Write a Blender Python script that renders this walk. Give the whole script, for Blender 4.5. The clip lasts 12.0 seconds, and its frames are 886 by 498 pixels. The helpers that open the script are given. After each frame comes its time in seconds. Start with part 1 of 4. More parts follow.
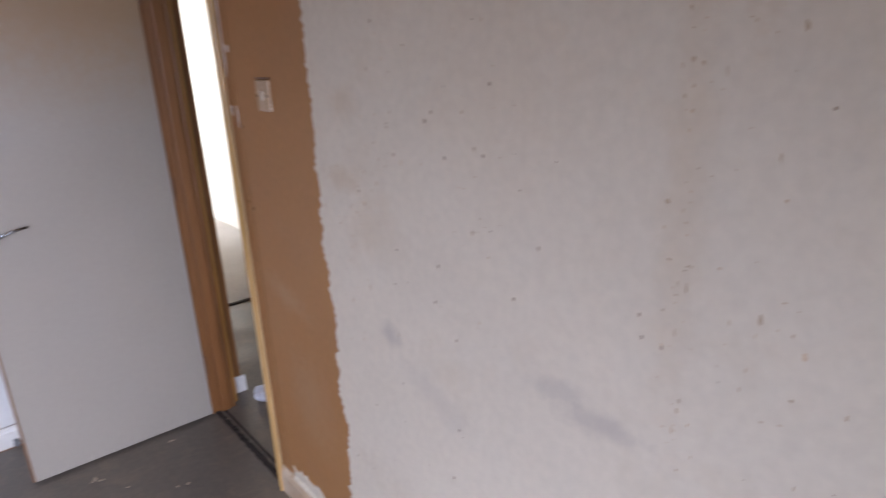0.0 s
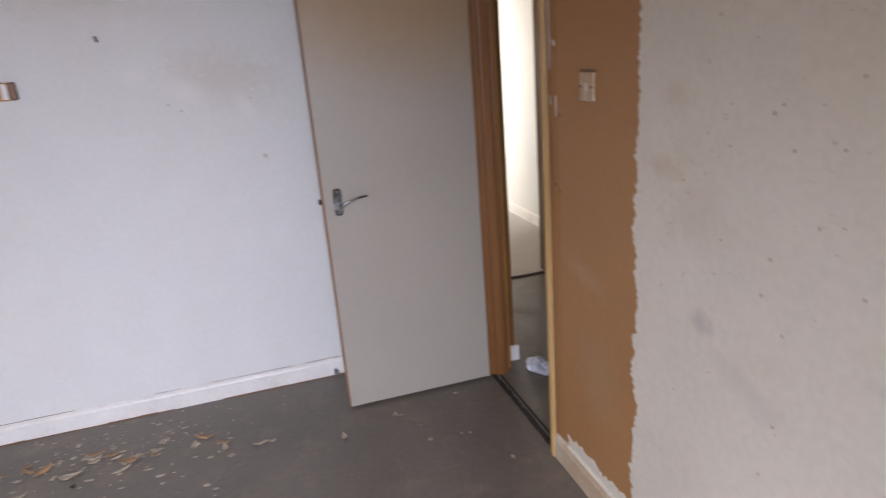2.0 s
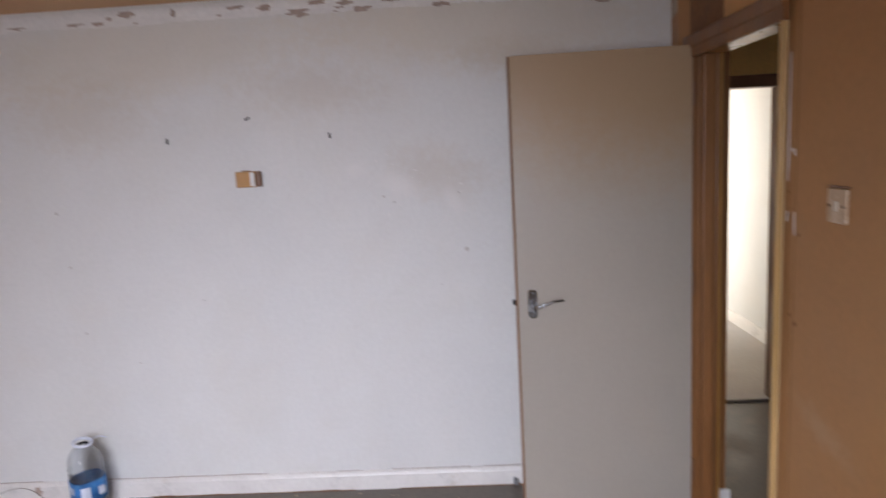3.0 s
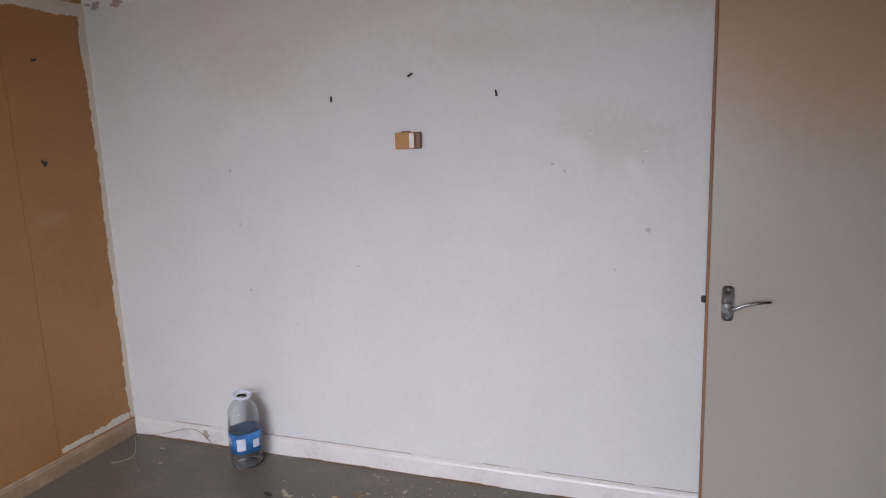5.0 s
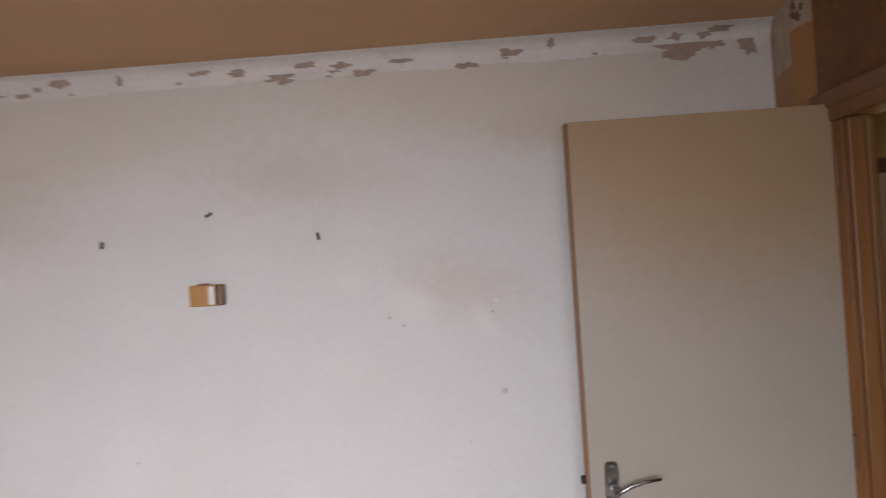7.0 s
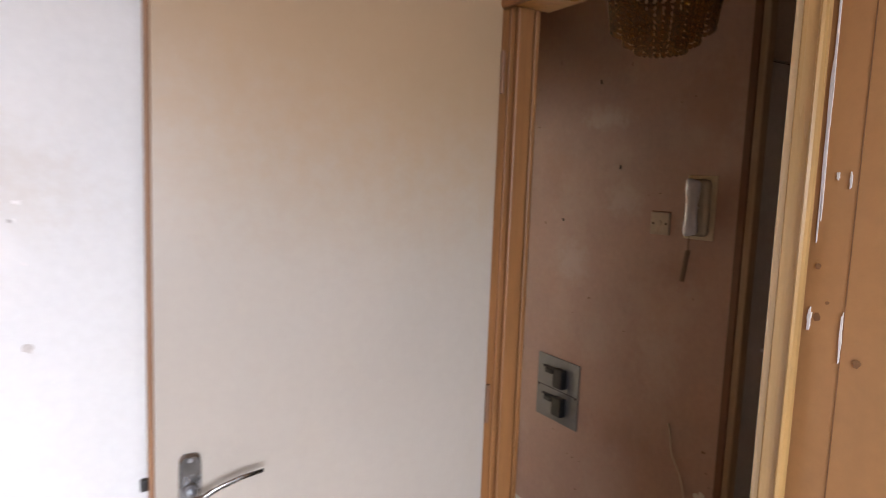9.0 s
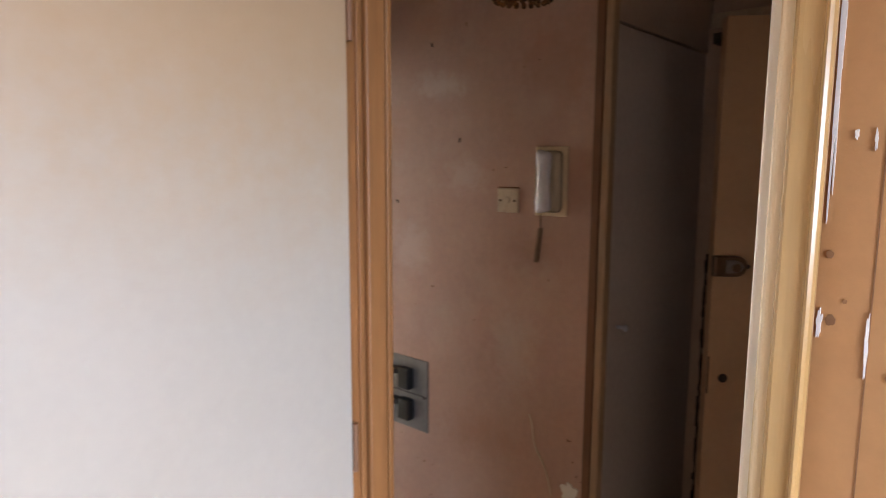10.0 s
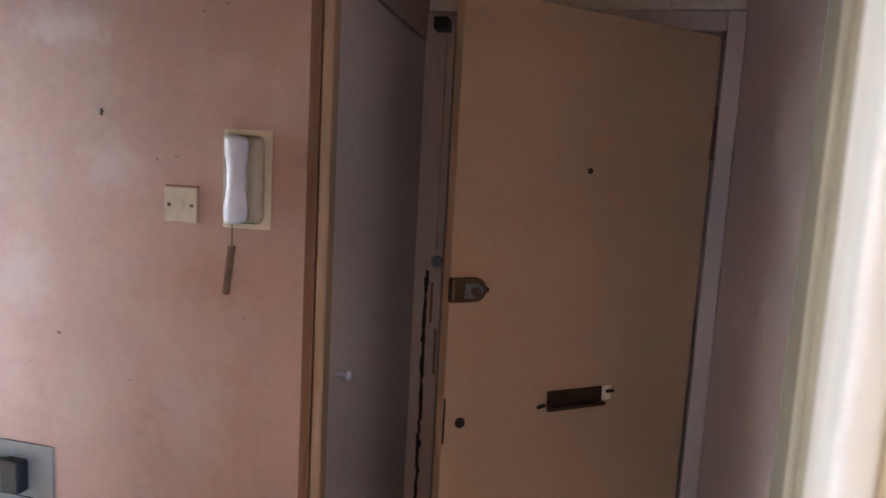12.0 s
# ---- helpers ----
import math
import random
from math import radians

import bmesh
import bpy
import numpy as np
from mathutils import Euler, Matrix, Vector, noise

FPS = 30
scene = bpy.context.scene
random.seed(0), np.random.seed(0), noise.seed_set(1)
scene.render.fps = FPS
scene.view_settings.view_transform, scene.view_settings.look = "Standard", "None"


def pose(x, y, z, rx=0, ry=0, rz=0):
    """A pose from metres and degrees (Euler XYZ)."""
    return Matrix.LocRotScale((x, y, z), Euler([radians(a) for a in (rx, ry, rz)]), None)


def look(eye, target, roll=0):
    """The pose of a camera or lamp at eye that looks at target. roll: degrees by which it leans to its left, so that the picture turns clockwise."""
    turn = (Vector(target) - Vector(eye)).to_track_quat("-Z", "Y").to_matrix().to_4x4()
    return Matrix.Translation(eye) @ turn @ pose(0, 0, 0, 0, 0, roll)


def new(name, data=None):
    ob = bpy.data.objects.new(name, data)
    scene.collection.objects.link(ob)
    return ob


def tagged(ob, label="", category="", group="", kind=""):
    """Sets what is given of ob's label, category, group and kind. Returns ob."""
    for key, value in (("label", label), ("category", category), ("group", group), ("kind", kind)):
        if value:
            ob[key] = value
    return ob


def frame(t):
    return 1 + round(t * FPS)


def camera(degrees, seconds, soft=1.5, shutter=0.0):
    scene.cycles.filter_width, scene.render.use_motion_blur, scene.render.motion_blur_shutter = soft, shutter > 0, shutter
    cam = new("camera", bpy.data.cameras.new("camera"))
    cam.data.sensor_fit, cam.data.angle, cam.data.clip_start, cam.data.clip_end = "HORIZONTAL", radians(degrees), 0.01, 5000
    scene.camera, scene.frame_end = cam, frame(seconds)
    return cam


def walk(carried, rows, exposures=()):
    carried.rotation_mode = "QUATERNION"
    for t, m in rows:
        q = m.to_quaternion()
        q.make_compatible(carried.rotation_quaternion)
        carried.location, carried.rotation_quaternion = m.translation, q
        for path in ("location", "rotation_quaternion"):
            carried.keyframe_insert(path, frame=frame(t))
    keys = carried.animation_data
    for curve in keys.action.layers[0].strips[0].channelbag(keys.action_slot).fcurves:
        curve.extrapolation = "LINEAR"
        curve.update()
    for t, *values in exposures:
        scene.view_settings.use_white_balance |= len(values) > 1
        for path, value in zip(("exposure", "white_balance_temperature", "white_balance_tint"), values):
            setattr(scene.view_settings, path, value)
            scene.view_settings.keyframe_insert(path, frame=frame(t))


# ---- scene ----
cam = camera(69.9, 12.0, soft=1.0, shutter=0.5)
PATH = [
    (0, (-0.768, -3.054, 1.567), (0.424, -1.57, 0.953), -2.9),
    (0.5, (-0.877, -3.075, 1.539), (0.168, -1.467, 0.97), -3.5),
    (1, (-0.923, -3.142, 1.574), (0.105, -1.523, 1.007), -2.7),
    (1.5, (-0.95, -3.115, 1.58), (-0.153, -1.38, 0.985), -4.1),
    (2, (-0.983, -3.073, 1.597), (-0.458, -1.239, 0.994), -4.6),
    (2.5, (-0.944, -2.999, 1.612), (-0.698, -1.069, 1.15), -2.9),
    (3, (-0.913, -2.933, 1.646), (-0.997, -0.958, 1.338), -3.3),
    (3.7, (-0.915, -2.803, 1.615), (-1.325, -0.852, 1.452), -3.8),
    (5.3, (-0.853, -2.533, 1.559), (-1.54, -0.688, 1.202), -2.1),
    (5.5, (-0.844, -2.498, 1.573), (-1.544, -0.659, 1.22), -2.2),
    (6, (-0.821, -2.417, 1.659), (-1.388, -0.51, 1.452), -2.6),
    (6.5, (-0.873, -2.279, 1.594), (-1.274, -0.322, 1.498), -1.4),
    (7, (-1.0, -2.137, 1.645), (-1.097, -0.139, 1.669), -3.6),
    (7.5, (-1.034, -1.988, 1.632), (-0.736, -0.011, 1.612), -1.7),
    (7.7, (-1.026, -1.941, 1.62), (-0.606, 0.013, 1.549), -1.4),
    (9.5, (-0.773, -1.388, 1.562), (0.46, 0.165, 1.3), 2.0),
    (10, (-0.724, -1.224, 1.562), (0.76, 0.091, 1.295), 0.2),
    (10.5, (-0.644, -1.091, 1.544), (1.017, -0.012, 1.269), 1.7),
    (11, (-0.527, -1.026, 1.527), (1.228, -0.107, 1.251), 2.0),
    (11.5, (-0.385, -0.98, 1.543), (1.498, -0.329, 1.366), 1.6),
    (12, (-0.283, -0.904, 1.542), (1.652, -0.457, 1.31), 3.1),
]
EXPOSURES = [(0, 0.1, 6950, 14), (2.5, -0.04, 7600, 12), (5.5, -0.13, 7850, 12), (7.5, 0.2, 8400, 11.5), (9.5, 1.38, 7500, 9.5), (10.5, 1.92, 6500, 5), (11, 2.3, 5750, 3), (11.5, 2.6, 5250, 1.5), (12, 2.8, 5400, 3.5)]
walk(cam, [(t, look(eye, target, roll)) for t, eye, target, roll in PATH], EXPOSURES)

# ---- world and light ----
world = bpy.data.worlds.new("world")
scene.world = world
world.use_nodes = True
wn = world.node_tree.nodes
sky = wn.new("ShaderNodeTexSky")
sky.sky_type, sky.sun_disc = "NISHITA", False
sky.sun_elevation, sky.sun_rotation = radians(38), radians(60)
world.node_tree.links.new(sky.outputs[0], wn["Background"].inputs[0])
wn["Background"].inputs[1].default_value = 0.08


def window_light(name, m, w, h, power, colour, spread):
    la = bpy.data.lights.new(name, "AREA")
    la.shape, la.size, la.size_y, la.energy, la.color = "RECTANGLE", w, h, power, colour
    la.spread = radians(spread)
    ob = new(name, la)
    ob.matrix_world = m
    return ob


window_light("window_light", look((-1.85, -4.08, 1.55), (-1.85, -2.0, -0.02)), 2.1, 1.15, 77, (0.708, 0.81, 1.085), 114)
window_light("window_light", look((-1.28, 3.7, 1.5), (1.38, 3.7, 1.3)), 1.4, 1.1, 68, (0.90, 0.93, 0.98), 84)


# ---- materials ----
def mat(name, base, rough=0.6, metal=0.0, var=0.12, scale=2.5, fine=0.06, fine_scale=45.0, bump=0.15, bump_scale=120.0,
        stain=None, stain_scale=1.4, stain_cut=(0.55, 0.75), stain_amt=0.5, stretch=(1, 1, 1), rough_var=0.12, spec=0.5):
    m = bpy.data.materials.new(name)
    m.use_nodes = True
    nt = m.node_tree
    nd, ln = nt.nodes, nt.links
    bs = nd["Principled BSDF"]
    co = nd.new("ShaderNodeTexCoord")
    mp = nd.new("ShaderNodeMapping")
    mp.inputs["Scale"].default_value = stretch
    ln.new(co.outputs["Object"], mp.inputs[0])

    def noise_tex(s, detail=5.0, ro=0.6):
        t = nd.new("ShaderNodeTexNoise")
        t.inputs["Scale"].default_value, t.inputs["Detail"].default_value, t.inputs["Roughness"].default_value = s, detail, ro
        ln.new(mp.outputs[0], t.inputs["Vector"])
        return t

    def ramp(src, a, b, lo, hi):
        r = nd.new("ShaderNodeMapRange")
        r.inputs[1].default_value, r.inputs[2].default_value, r.inputs[3].default_value, r.inputs[4].default_value = a, b, lo, hi
        ln.new(src, r.inputs[0])
        return r.outputs[0]

    def mult(a_sock, b_sock):
        x = nd.new("ShaderNodeMath")
        x.operation = "MULTIPLY"
        ln.new(a_sock, x.inputs[0]), ln.new(b_sock, x.inputs[1])
        return x.outputs[0]

    big, small = noise_tex(scale), noise_tex(fine_scale, 4.0)
    f = mult(ramp(big.outputs[0], 0.3, 0.7, 1 - var, 1 + var), ramp(small.outputs[0], 0.3, 0.7, 1 - fine, 1 + fine))
    hsv = nd.new("ShaderNodeHueSaturation")
    hsv.inputs["Color"].default_value = (*base, 1)
    ln.new(f, hsv.inputs["Value"])
    col = hsv.outputs[0]
    if stain:
        st = noise_tex(stain_scale, 8.0, 0.68)
        mx = nd.new("ShaderNodeMix")
        mx.data_type = "RGBA"
        ln.new(ramp(st.outputs[0], stain_cut[0], stain_cut[1], 0.0, stain_amt), mx.inputs["Factor"])
        ln.new(col, mx.inputs["A"])
        mx.inputs["B"].default_value = (*stain, 1)
        col = mx.outputs["Result"]
    ln.new(col, bs.inputs["Base Color"])
    ln.new(ramp(big.outputs[0], 0.3, 0.7, max(0.03, rough - rough_var), min(1, rough + rough_var)), bs.inputs["Roughness"])
    bs.inputs["Metallic"].default_value = metal
    bs.inputs["Specular IOR Level"].default_value = spec
    if bump:
        bn = noise_tex(bump_scale, 3.0)
        bp = nd.new("ShaderNodeBump")
        bp.inputs["Strength"].default_value, bp.inputs["Distance"].default_value = bump, 0.004
        ln.new(bn.outputs[0], bp.inputs["Height"])
        ln.new(bp.outputs[0], bs.inputs["Normal"])
    return m


def glass_mat(name, colour, rough=0.03, ior=1.45):
    m = bpy.data.materials.new(name)
    m.use_nodes = True
    bs = m.node_tree.nodes["Principled BSDF"]
    bs.inputs["Base Color"].default_value = (*colour, 1)
    bs.inputs["Roughness"].default_value, bs.inputs["IOR"].default_value = rough, ior
    bs.inputs["Transmission Weight"].default_value = 1.0
    return m


M_WHITE = mat("off_white_wall", (0.685, 0.69, 0.675), 0.62, var=0.05, scale=1.2, fine=0.03, stain=(0.60, 0.55, 0.46), stain_scale=1.3, stain_cut=(0.48, 0.80), stain_amt=0.32, bump=0.12, bump_scale=90)
M_PAPER = mat("lining_paper", (0.70, 0.645, 0.545), 0.75, var=0.05, scale=1.5, fine=0.04, stain=(0.54, 0.44, 0.31), stain_scale=3.6, stain_cut=(0.56, 0.84), stain_amt=0.4, bump=0.2, bump_scale=70)
M_ORANGE = mat("orange_plaster", (0.40, 0.20, 0.079), 0.55, var=0.09, scale=2.0, fine=0.05, stain=(0.41, 0.22, 0.095), stain_scale=2.2, stain_cut=(0.5, 0.75), stain_amt=0.6, bump=0.1, bump_scale=60)
M_PINK = mat("pink_plaster", (0.47, 0.31, 0.25), 0.5, var=0.1, scale=1.8, fine=0.05, stain=(0.56, 0.43, 0.37), stain_scale=2.4, stain_cut=(0.5, 0.72), stain_amt=0.55, bump=0.15, bump_scale=40)
M_CEIL = mat("tan_ceiling", (0.60, 0.37, 0.21), 0.8, var=0.05, scale=1.5, fine=0.03, bump=0.15, bump_scale=60)
M_COVE = mat("white_cornice_paint", (0.75, 0.73, 0.70), 0.6, var=0.06, scale=6, fine=0.05, bump=0.25, bump_scale=60)
M_PEEL = mat("bare_plaster_patch", (0.40, 0.31, 0.26), 0.85, var=0.15, scale=20, fine=0.1, bump=0.3)
M_FLOOR = mat("bare_grey_floor", (0.150, 0.127, 0.104), 0.45, var=0.2, scale=2.4, fine=0.10, fine_scale=38, stain=(0.25, 0.20, 0.145), stain_scale=5.5, stain_cut=(0.52, 0.72), stain_amt=0.6, bump=0.25, bump_scale=50)
M_FAR_FLOOR = mat("pale_grey_floor", (0.50, 0.50, 0.50), 0.6, var=0.12, scale=2, fine=0.08, bump=0.2)
M_SKIRT = mat("white_gloss_wood", (0.74, 0.72, 0.69), 0.35, var=0.06, scale=5, fine=0.04, stain=(0.45, 0.33, 0.22), stain_scale=9, stain_cut=(0.62, 0.76), stain_amt=0.6, bump=0.15, bump_scale=40)
M_TAN_SKIRT = mat("worn_cream_wood", (0.58, 0.44, 0.30), 0.4, var=0.12, scale=6, fine=0.06, stain=(0.70, 0.64, 0.56), stain_scale=6, stain_cut=(0.5, 0.62), stain_amt=0.7, bump=0.2, bump_scale=40)
M_DOOR = mat("cream_door_paint", (0.388, 0.353, 0.303), 0.34, var=0.03, scale=1.2, fine=0.02, rough_var=0.03, bump=0.06, bump_scale=30)
M_DOOR_EDGE = mat("bare_door_edge", (0.24, 0.12, 0.06), 0.55, var=0.2, scale=4, stretch=(1, 1, 0.2))
M_PINE = mat("varnished_pine", (0.45, 0.22, 0.06), 0.33, var=0.22, scale=9, fine=0.14, fine_scale=70, stretch=(1, 1, 0.06), stain=(0.58, 0.36, 0.14), stain_scale=5, stain_cut=(0.45, 0.7), stain_amt=0.4, bump=0.12, bump_scale=60)
M_ARCH = mat("honey_varnished_pine", (0.51, 0.31, 0.12), 0.3, var=0.2, scale=9, fine=0.12, fine_scale=70, stretch=(1, 1, 0.06), stain=(0.66, 0.46, 0.22), stain_scale=5, stain_cut=(0.45, 0.7), stain_amt=0.45, bump=0.12, bump_scale=60)
# pine again, with the shade of the hinge side put into its colour
M_HINGE = mat("shaded_varnished_pine", (0.215, 0.09, 0.03), 0.38, var=0.25, scale=9, fine=0.16, fine_scale=70, stretch=(1, 1, 0.06), stain=(0.30, 0.15, 0.058), stain_scale=4, stain_cut=(0.5, 0.7), stain_amt=0.5, bump=0.12, bump_scale=60)
# pine again, lightened to carry the bright light on the lock side
M_LINING = mat("lit_varnished_pine", (0.72, 0.54, 0.31), 0.3, var=0.16, scale=9, fine=0.1, fine_scale=70, stretch=(1, 1, 0.06), stain=(0.78, 0.66, 0.48), stain_scale=5, stain_cut=(0.5, 0.66), stain_amt=0.5, bump=0.12, bump_scale=60)
M_OLIVE = mat("shaded_olive_wood", (0.14, 0.11, 0.065), 0.7, var=0.12, scale=7, stretch=(1, 1, 0.2))
M_PALE = mat("stripped_pale_wood", (0.86, 0.77, 0.62), 0.28, var=0.14, scale=8, fine=0.08, fine_scale=60, stretch=(1, 1, 0.08), stain=(0.62, 0.42, 0.2), stain_scale=6, stain_cut=(0.55, 0.7), stain_amt=0.6, bump=0.12)
M_BROWN = mat("brown_gloss_wood", (0.20, 0.10, 0.055), 0.4, var=0.15, scale=6, stretch=(1, 1, 0.2))
M_GREY_DOOR = mat("grey_cupboard_paint", (0.58, 0.53, 0.53), 0.4, var=0.06, scale=2, bump=0.08)
M_FRONT = mat("ochre_front_door_paint", (0.52, 0.345, 0.21), 0.42, var=0.07, scale=2, fine=0.04, stain=(0.42, 0.27, 0.155), stain_scale=1.8, stain_amt=0.5, bump=0.08)
M_DUSKY = mat("dusky_pink_gloss", (0.50, 0.40, 0.34), 0.4, var=0.1, scale=4, stain=(0.55, 0.42, 0.33), stain_scale=7, stain_amt=0.5, bump=0.12)
M_CHROME = mat("satin_chrome", (0.33, 0.34, 0.355), 0.25, 1.0, var=0.1, scale=20, bump=0.0)
M_BRASS = mat("tarnished_brass", (0.11, 0.07, 0.045), 0.4, 0.9, var=0.25, scale=30)
M_BLACK = mat("black_plastic", (0.015, 0.014, 0.014), 0.5, var=0.2, scale=20, bump=0.05)
M_DARK = mat("dark_grime_and_shade", (0.03, 0.022, 0.018), 0.85, var=0.4, scale=25, fine=0.3)
M_IVORY = mat("aged_ivory_plastic", (0.60, 0.52, 0.41), 0.35, var=0.08, scale=15, stain=(0.4, 0.25, 0.14), stain_scale=25, stain_cut=(0.55, 0.75), stain_amt=0.6, bump=0.05)
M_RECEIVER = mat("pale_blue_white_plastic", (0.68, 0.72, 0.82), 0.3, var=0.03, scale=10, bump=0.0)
M_STEEL = mat("grey_painted_steel", (0.20, 0.20, 0.205), 0.45, 0.3, var=0.1, scale=12, bump=0.05)
M_SWITCH = mat("painted_over_plastic", (0.50, 0.35, 0.22), 0.4, var=0.1, scale=20, stain=(0.62, 0.50, 0.38), stain_scale=40, stain_cut=(0.5, 0.6), stain_amt=0.7, bump=0.08)
M_FLAKE = mat("paint_flake", (0.40, 0.33, 0.25), 0.8, var=0.25, scale=9, fine=0.2)
M_TAPE = mat("brown_tape_plastic", (0.46, 0.225, 0.06), 0.4, var=0.1, scale=20)
M_FRAME = mat("white_window_plastic", (0.8, 0.8, 0.8), 0.3, var=0.03)
M_PLASTER_HALL = mat("mustard_hall_paint", (0.86, 0.61, 0.22), 0.6, var=0.08, scale=2, bump=0.1)
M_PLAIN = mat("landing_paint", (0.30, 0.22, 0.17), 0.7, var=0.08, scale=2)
G_CLEAR = glass_mat("window_glass", (0.95, 0.97, 0.97), 0.0)
G_PET = glass_mat("clear_plastic", (0.93, 0.96, 0.985), 0.03, 1.42)
G_PET.node_tree.nodes["Principled BSDF"].inputs["Transmission Weight"].default_value = 0.98
M_SEAM = mat("faint_seam", (0.335, 0.155, 0.056), 0.7, var=0.2, scale=9)
M_JOINT = mat("brown_joint_line", (0.20, 0.095, 0.04), 0.8, var=0.25, scale=12)
G_AMBER = glass_mat("amber_bead_glass", (0.42, 0.25, 0.10), 0.08)


def smudge_or_light(m, spots, colour, broken=1.6):
    """Rubbed marks and painted light tones with soft broken edges: centre, radii along x, y, z, turn about the wall's
    normal (degrees), strength.
    """
    nt = m.node_tree
    nd, ln = nt.nodes, nt.links
    base = nd["Principled BSDF"].inputs["Base Color"]
    co = nd.new("ShaderNodeTexCoord")
    grain = nd.new("ShaderNodeTexNoise")
    grain.inputs["Scale"].default_value, grain.inputs["Detail"].default_value, grain.inputs["Roughness"].default_value = 22.0, 6.0, 0.7
    ln.new(co.outputs["Object"], grain.inputs["Vector"])
    for centre, radii, turn, strength in spots:
        mp = nd.new("ShaderNodeMapping")
        mp.vector_type = "TEXTURE"
        mp.inputs["Location"].default_value, mp.inputs["Scale"].default_value = centre, radii
        mp.inputs["Rotation"].default_value = (radians(turn), 0, 0) if radii[0] > 10 else (0, radians(turn), 0)
        ln.new(co.outputs["Object"], mp.inputs[0])
        far = nd.new("ShaderNodeVectorMath")
        far.operation = "LENGTH"
        ln.new(mp.outputs[0], far.inputs[0])
        add = nd.new("ShaderNodeMath")
        add.operation = "MULTIPLY_ADD"
        ln.new(grain.outputs[0], add.inputs[0])
        add.inputs[1].default_value = broken
        ln.new(far.outputs["Value"], add.inputs[2])
        fade = nd.new("ShaderNodeMapRange")
        fade.interpolation_type = "SMOOTHSTEP"
        fade.inputs[1].default_value, fade.inputs[2].default_value, fade.inputs[3].default_value, fade.inputs[4].default_value = 0.9, 1.8, strength, 0.0
        ln.new(add.outputs[0], fade.inputs[0])
        mx = nd.new("ShaderNodeMix")
        mx.data_type = "RGBA"
        ln.new(base.links[0].from_socket, mx.inputs["A"])
        ln.new(fade.outputs[0], mx.inputs["Factor"])
        mx.inputs["B"].default_value = (*colour, 1)
        ln.new(mx.outputs["Result"], base)


FLAT = 1000.0
smudge_or_light(M_PAPER, [((0, -1.883, 0.91), (FLAT, 0.06, 0.045), 8, 0.45), ((0, -2.496, 0.948), (FLAT, 0.13, 0.035), -8, 0.42), ((0, -2.40, 0.975), (FLAT, 0.10, 0.035), -10, 0.3), ((0, -2.05, 0.8), (FLAT, 0.2, 0.06), 20, 0.18)], (0.36, 0.34, 0.33))
smudge_or_light(M_PAPER, [((0, -1.72, 1.27), (FLAT, 0.12, 0.045), 0, 0.3), ((0, -1.85, 1.15), (FLAT, 0.16, 0.10), 0, 0.15), ((0, -1.76, 1.45), (FLAT, 0.09, 0.06), 0, 0.22), ((0, -2.62, 1.35), (FLAT, 0.05, 0.50), 2, 0.16), ((0, -2.7, 1.75), (FLAT, 0.04, 0.25), 0, 0.45), ((0, -2.25, 1.5), (FLAT, 0.3, 0.25), 0, 0.12), ((0, -1.9, 1.8), (FLAT, 0.25, 0.2), 0, 0.2)], (0.52, 0.37, 0.22))
smudge_or_light(M_WHITE, [((-1.05, 0, 1.55), (0.35, FLAT, 0.18), 12, 0.35), ((-1.6, 0, 1.95), (0.5, FLAT, 0.16), 5, 0.3), ((-2.7, 0, 1.9), (0.5, FLAT, 0.25), 0, 0.3), ((-0.7, 0, 2.05), (0.35, FLAT, 0.12), 0, 0.35)], (0.52, 0.44, 0.35))
smudge_or_light(M_WHITE, [((-1.22, 0, 1.50), (0.13, FLAT, 0.08), 30, 0.6), ((-0.98, 0, 1.42), (0.10, FLAT, 0.05), 60, 0.5), ((-1.42, 0, 1.58), (0.08, FLAT, 0.05), 0, 0.4)], (0.78, 0.76, 0.74))
smudge_or_light(M_PINK, [((0, 0.28, 1.83), (FLAT, 0.17, 0.06), 4, 0.65), ((0, 0.16, 1.52), (FLAT, 0.12, 0.09), 0, 0.5), ((0, 0.42, 1.25), (FLAT, 0.13, 0.13), 0, 0.5), ((0, -0.05, 0.95), (FLAT, 0.14, 0.2), 0, 0.35), ((0, -0.15, 1.75), (FLAT, 0.10, 0.08), 0, 0.3)], (0.60, 0.50, 0.46))
smudge_or_light(M_PINK, [((0, -0.2, 1.85), (FLAT, 0.2, 0.2), 0, 0.5), ((0, -0.12, 1.28), (FLAT, 0.14, 0.09), 0, 0.45), ((0, 0.1, 0.62), (FLAT, 0.25, 0.12), 0, 0.45), ((0, 0.55, 1.65), (FLAT, 0.15, 0.2), 0, 0.4)], (0.40, 0.22, 0.15))
smudge_or_light(M_ORANGE, [((0, -0.35, 1.25), (FLAT, 0.16, 0.05), 8, 0.5), ((0, -1.3, 0.85), (FLAT, 0.2, 0.06), 15, 0.4), ((0, -1.4, 0.5), (FLAT, 0.2, 0.25), 0, 0.3)], (0.46, 0.31, 0.19))

# warm bounced and reflected light painted into the upper door and high wall patches
smudge_or_light(M_DOOR, [((-0.25, 0, 2.2), (1.1, FLAT, 0.58), 8, 0.66)], (0.38, 0.22, 0.085), 0.45)
smudge_or_light(M_WHITE, [((-0.8, 0, 2.2), (0.9, FLAT, 0.22), 4, 0.4), ((-2.4, 0, 2.15), (0.9, FLAT, 0.2), -3, 0.3)], (0.62, 0.52, 0.37), 1.0)


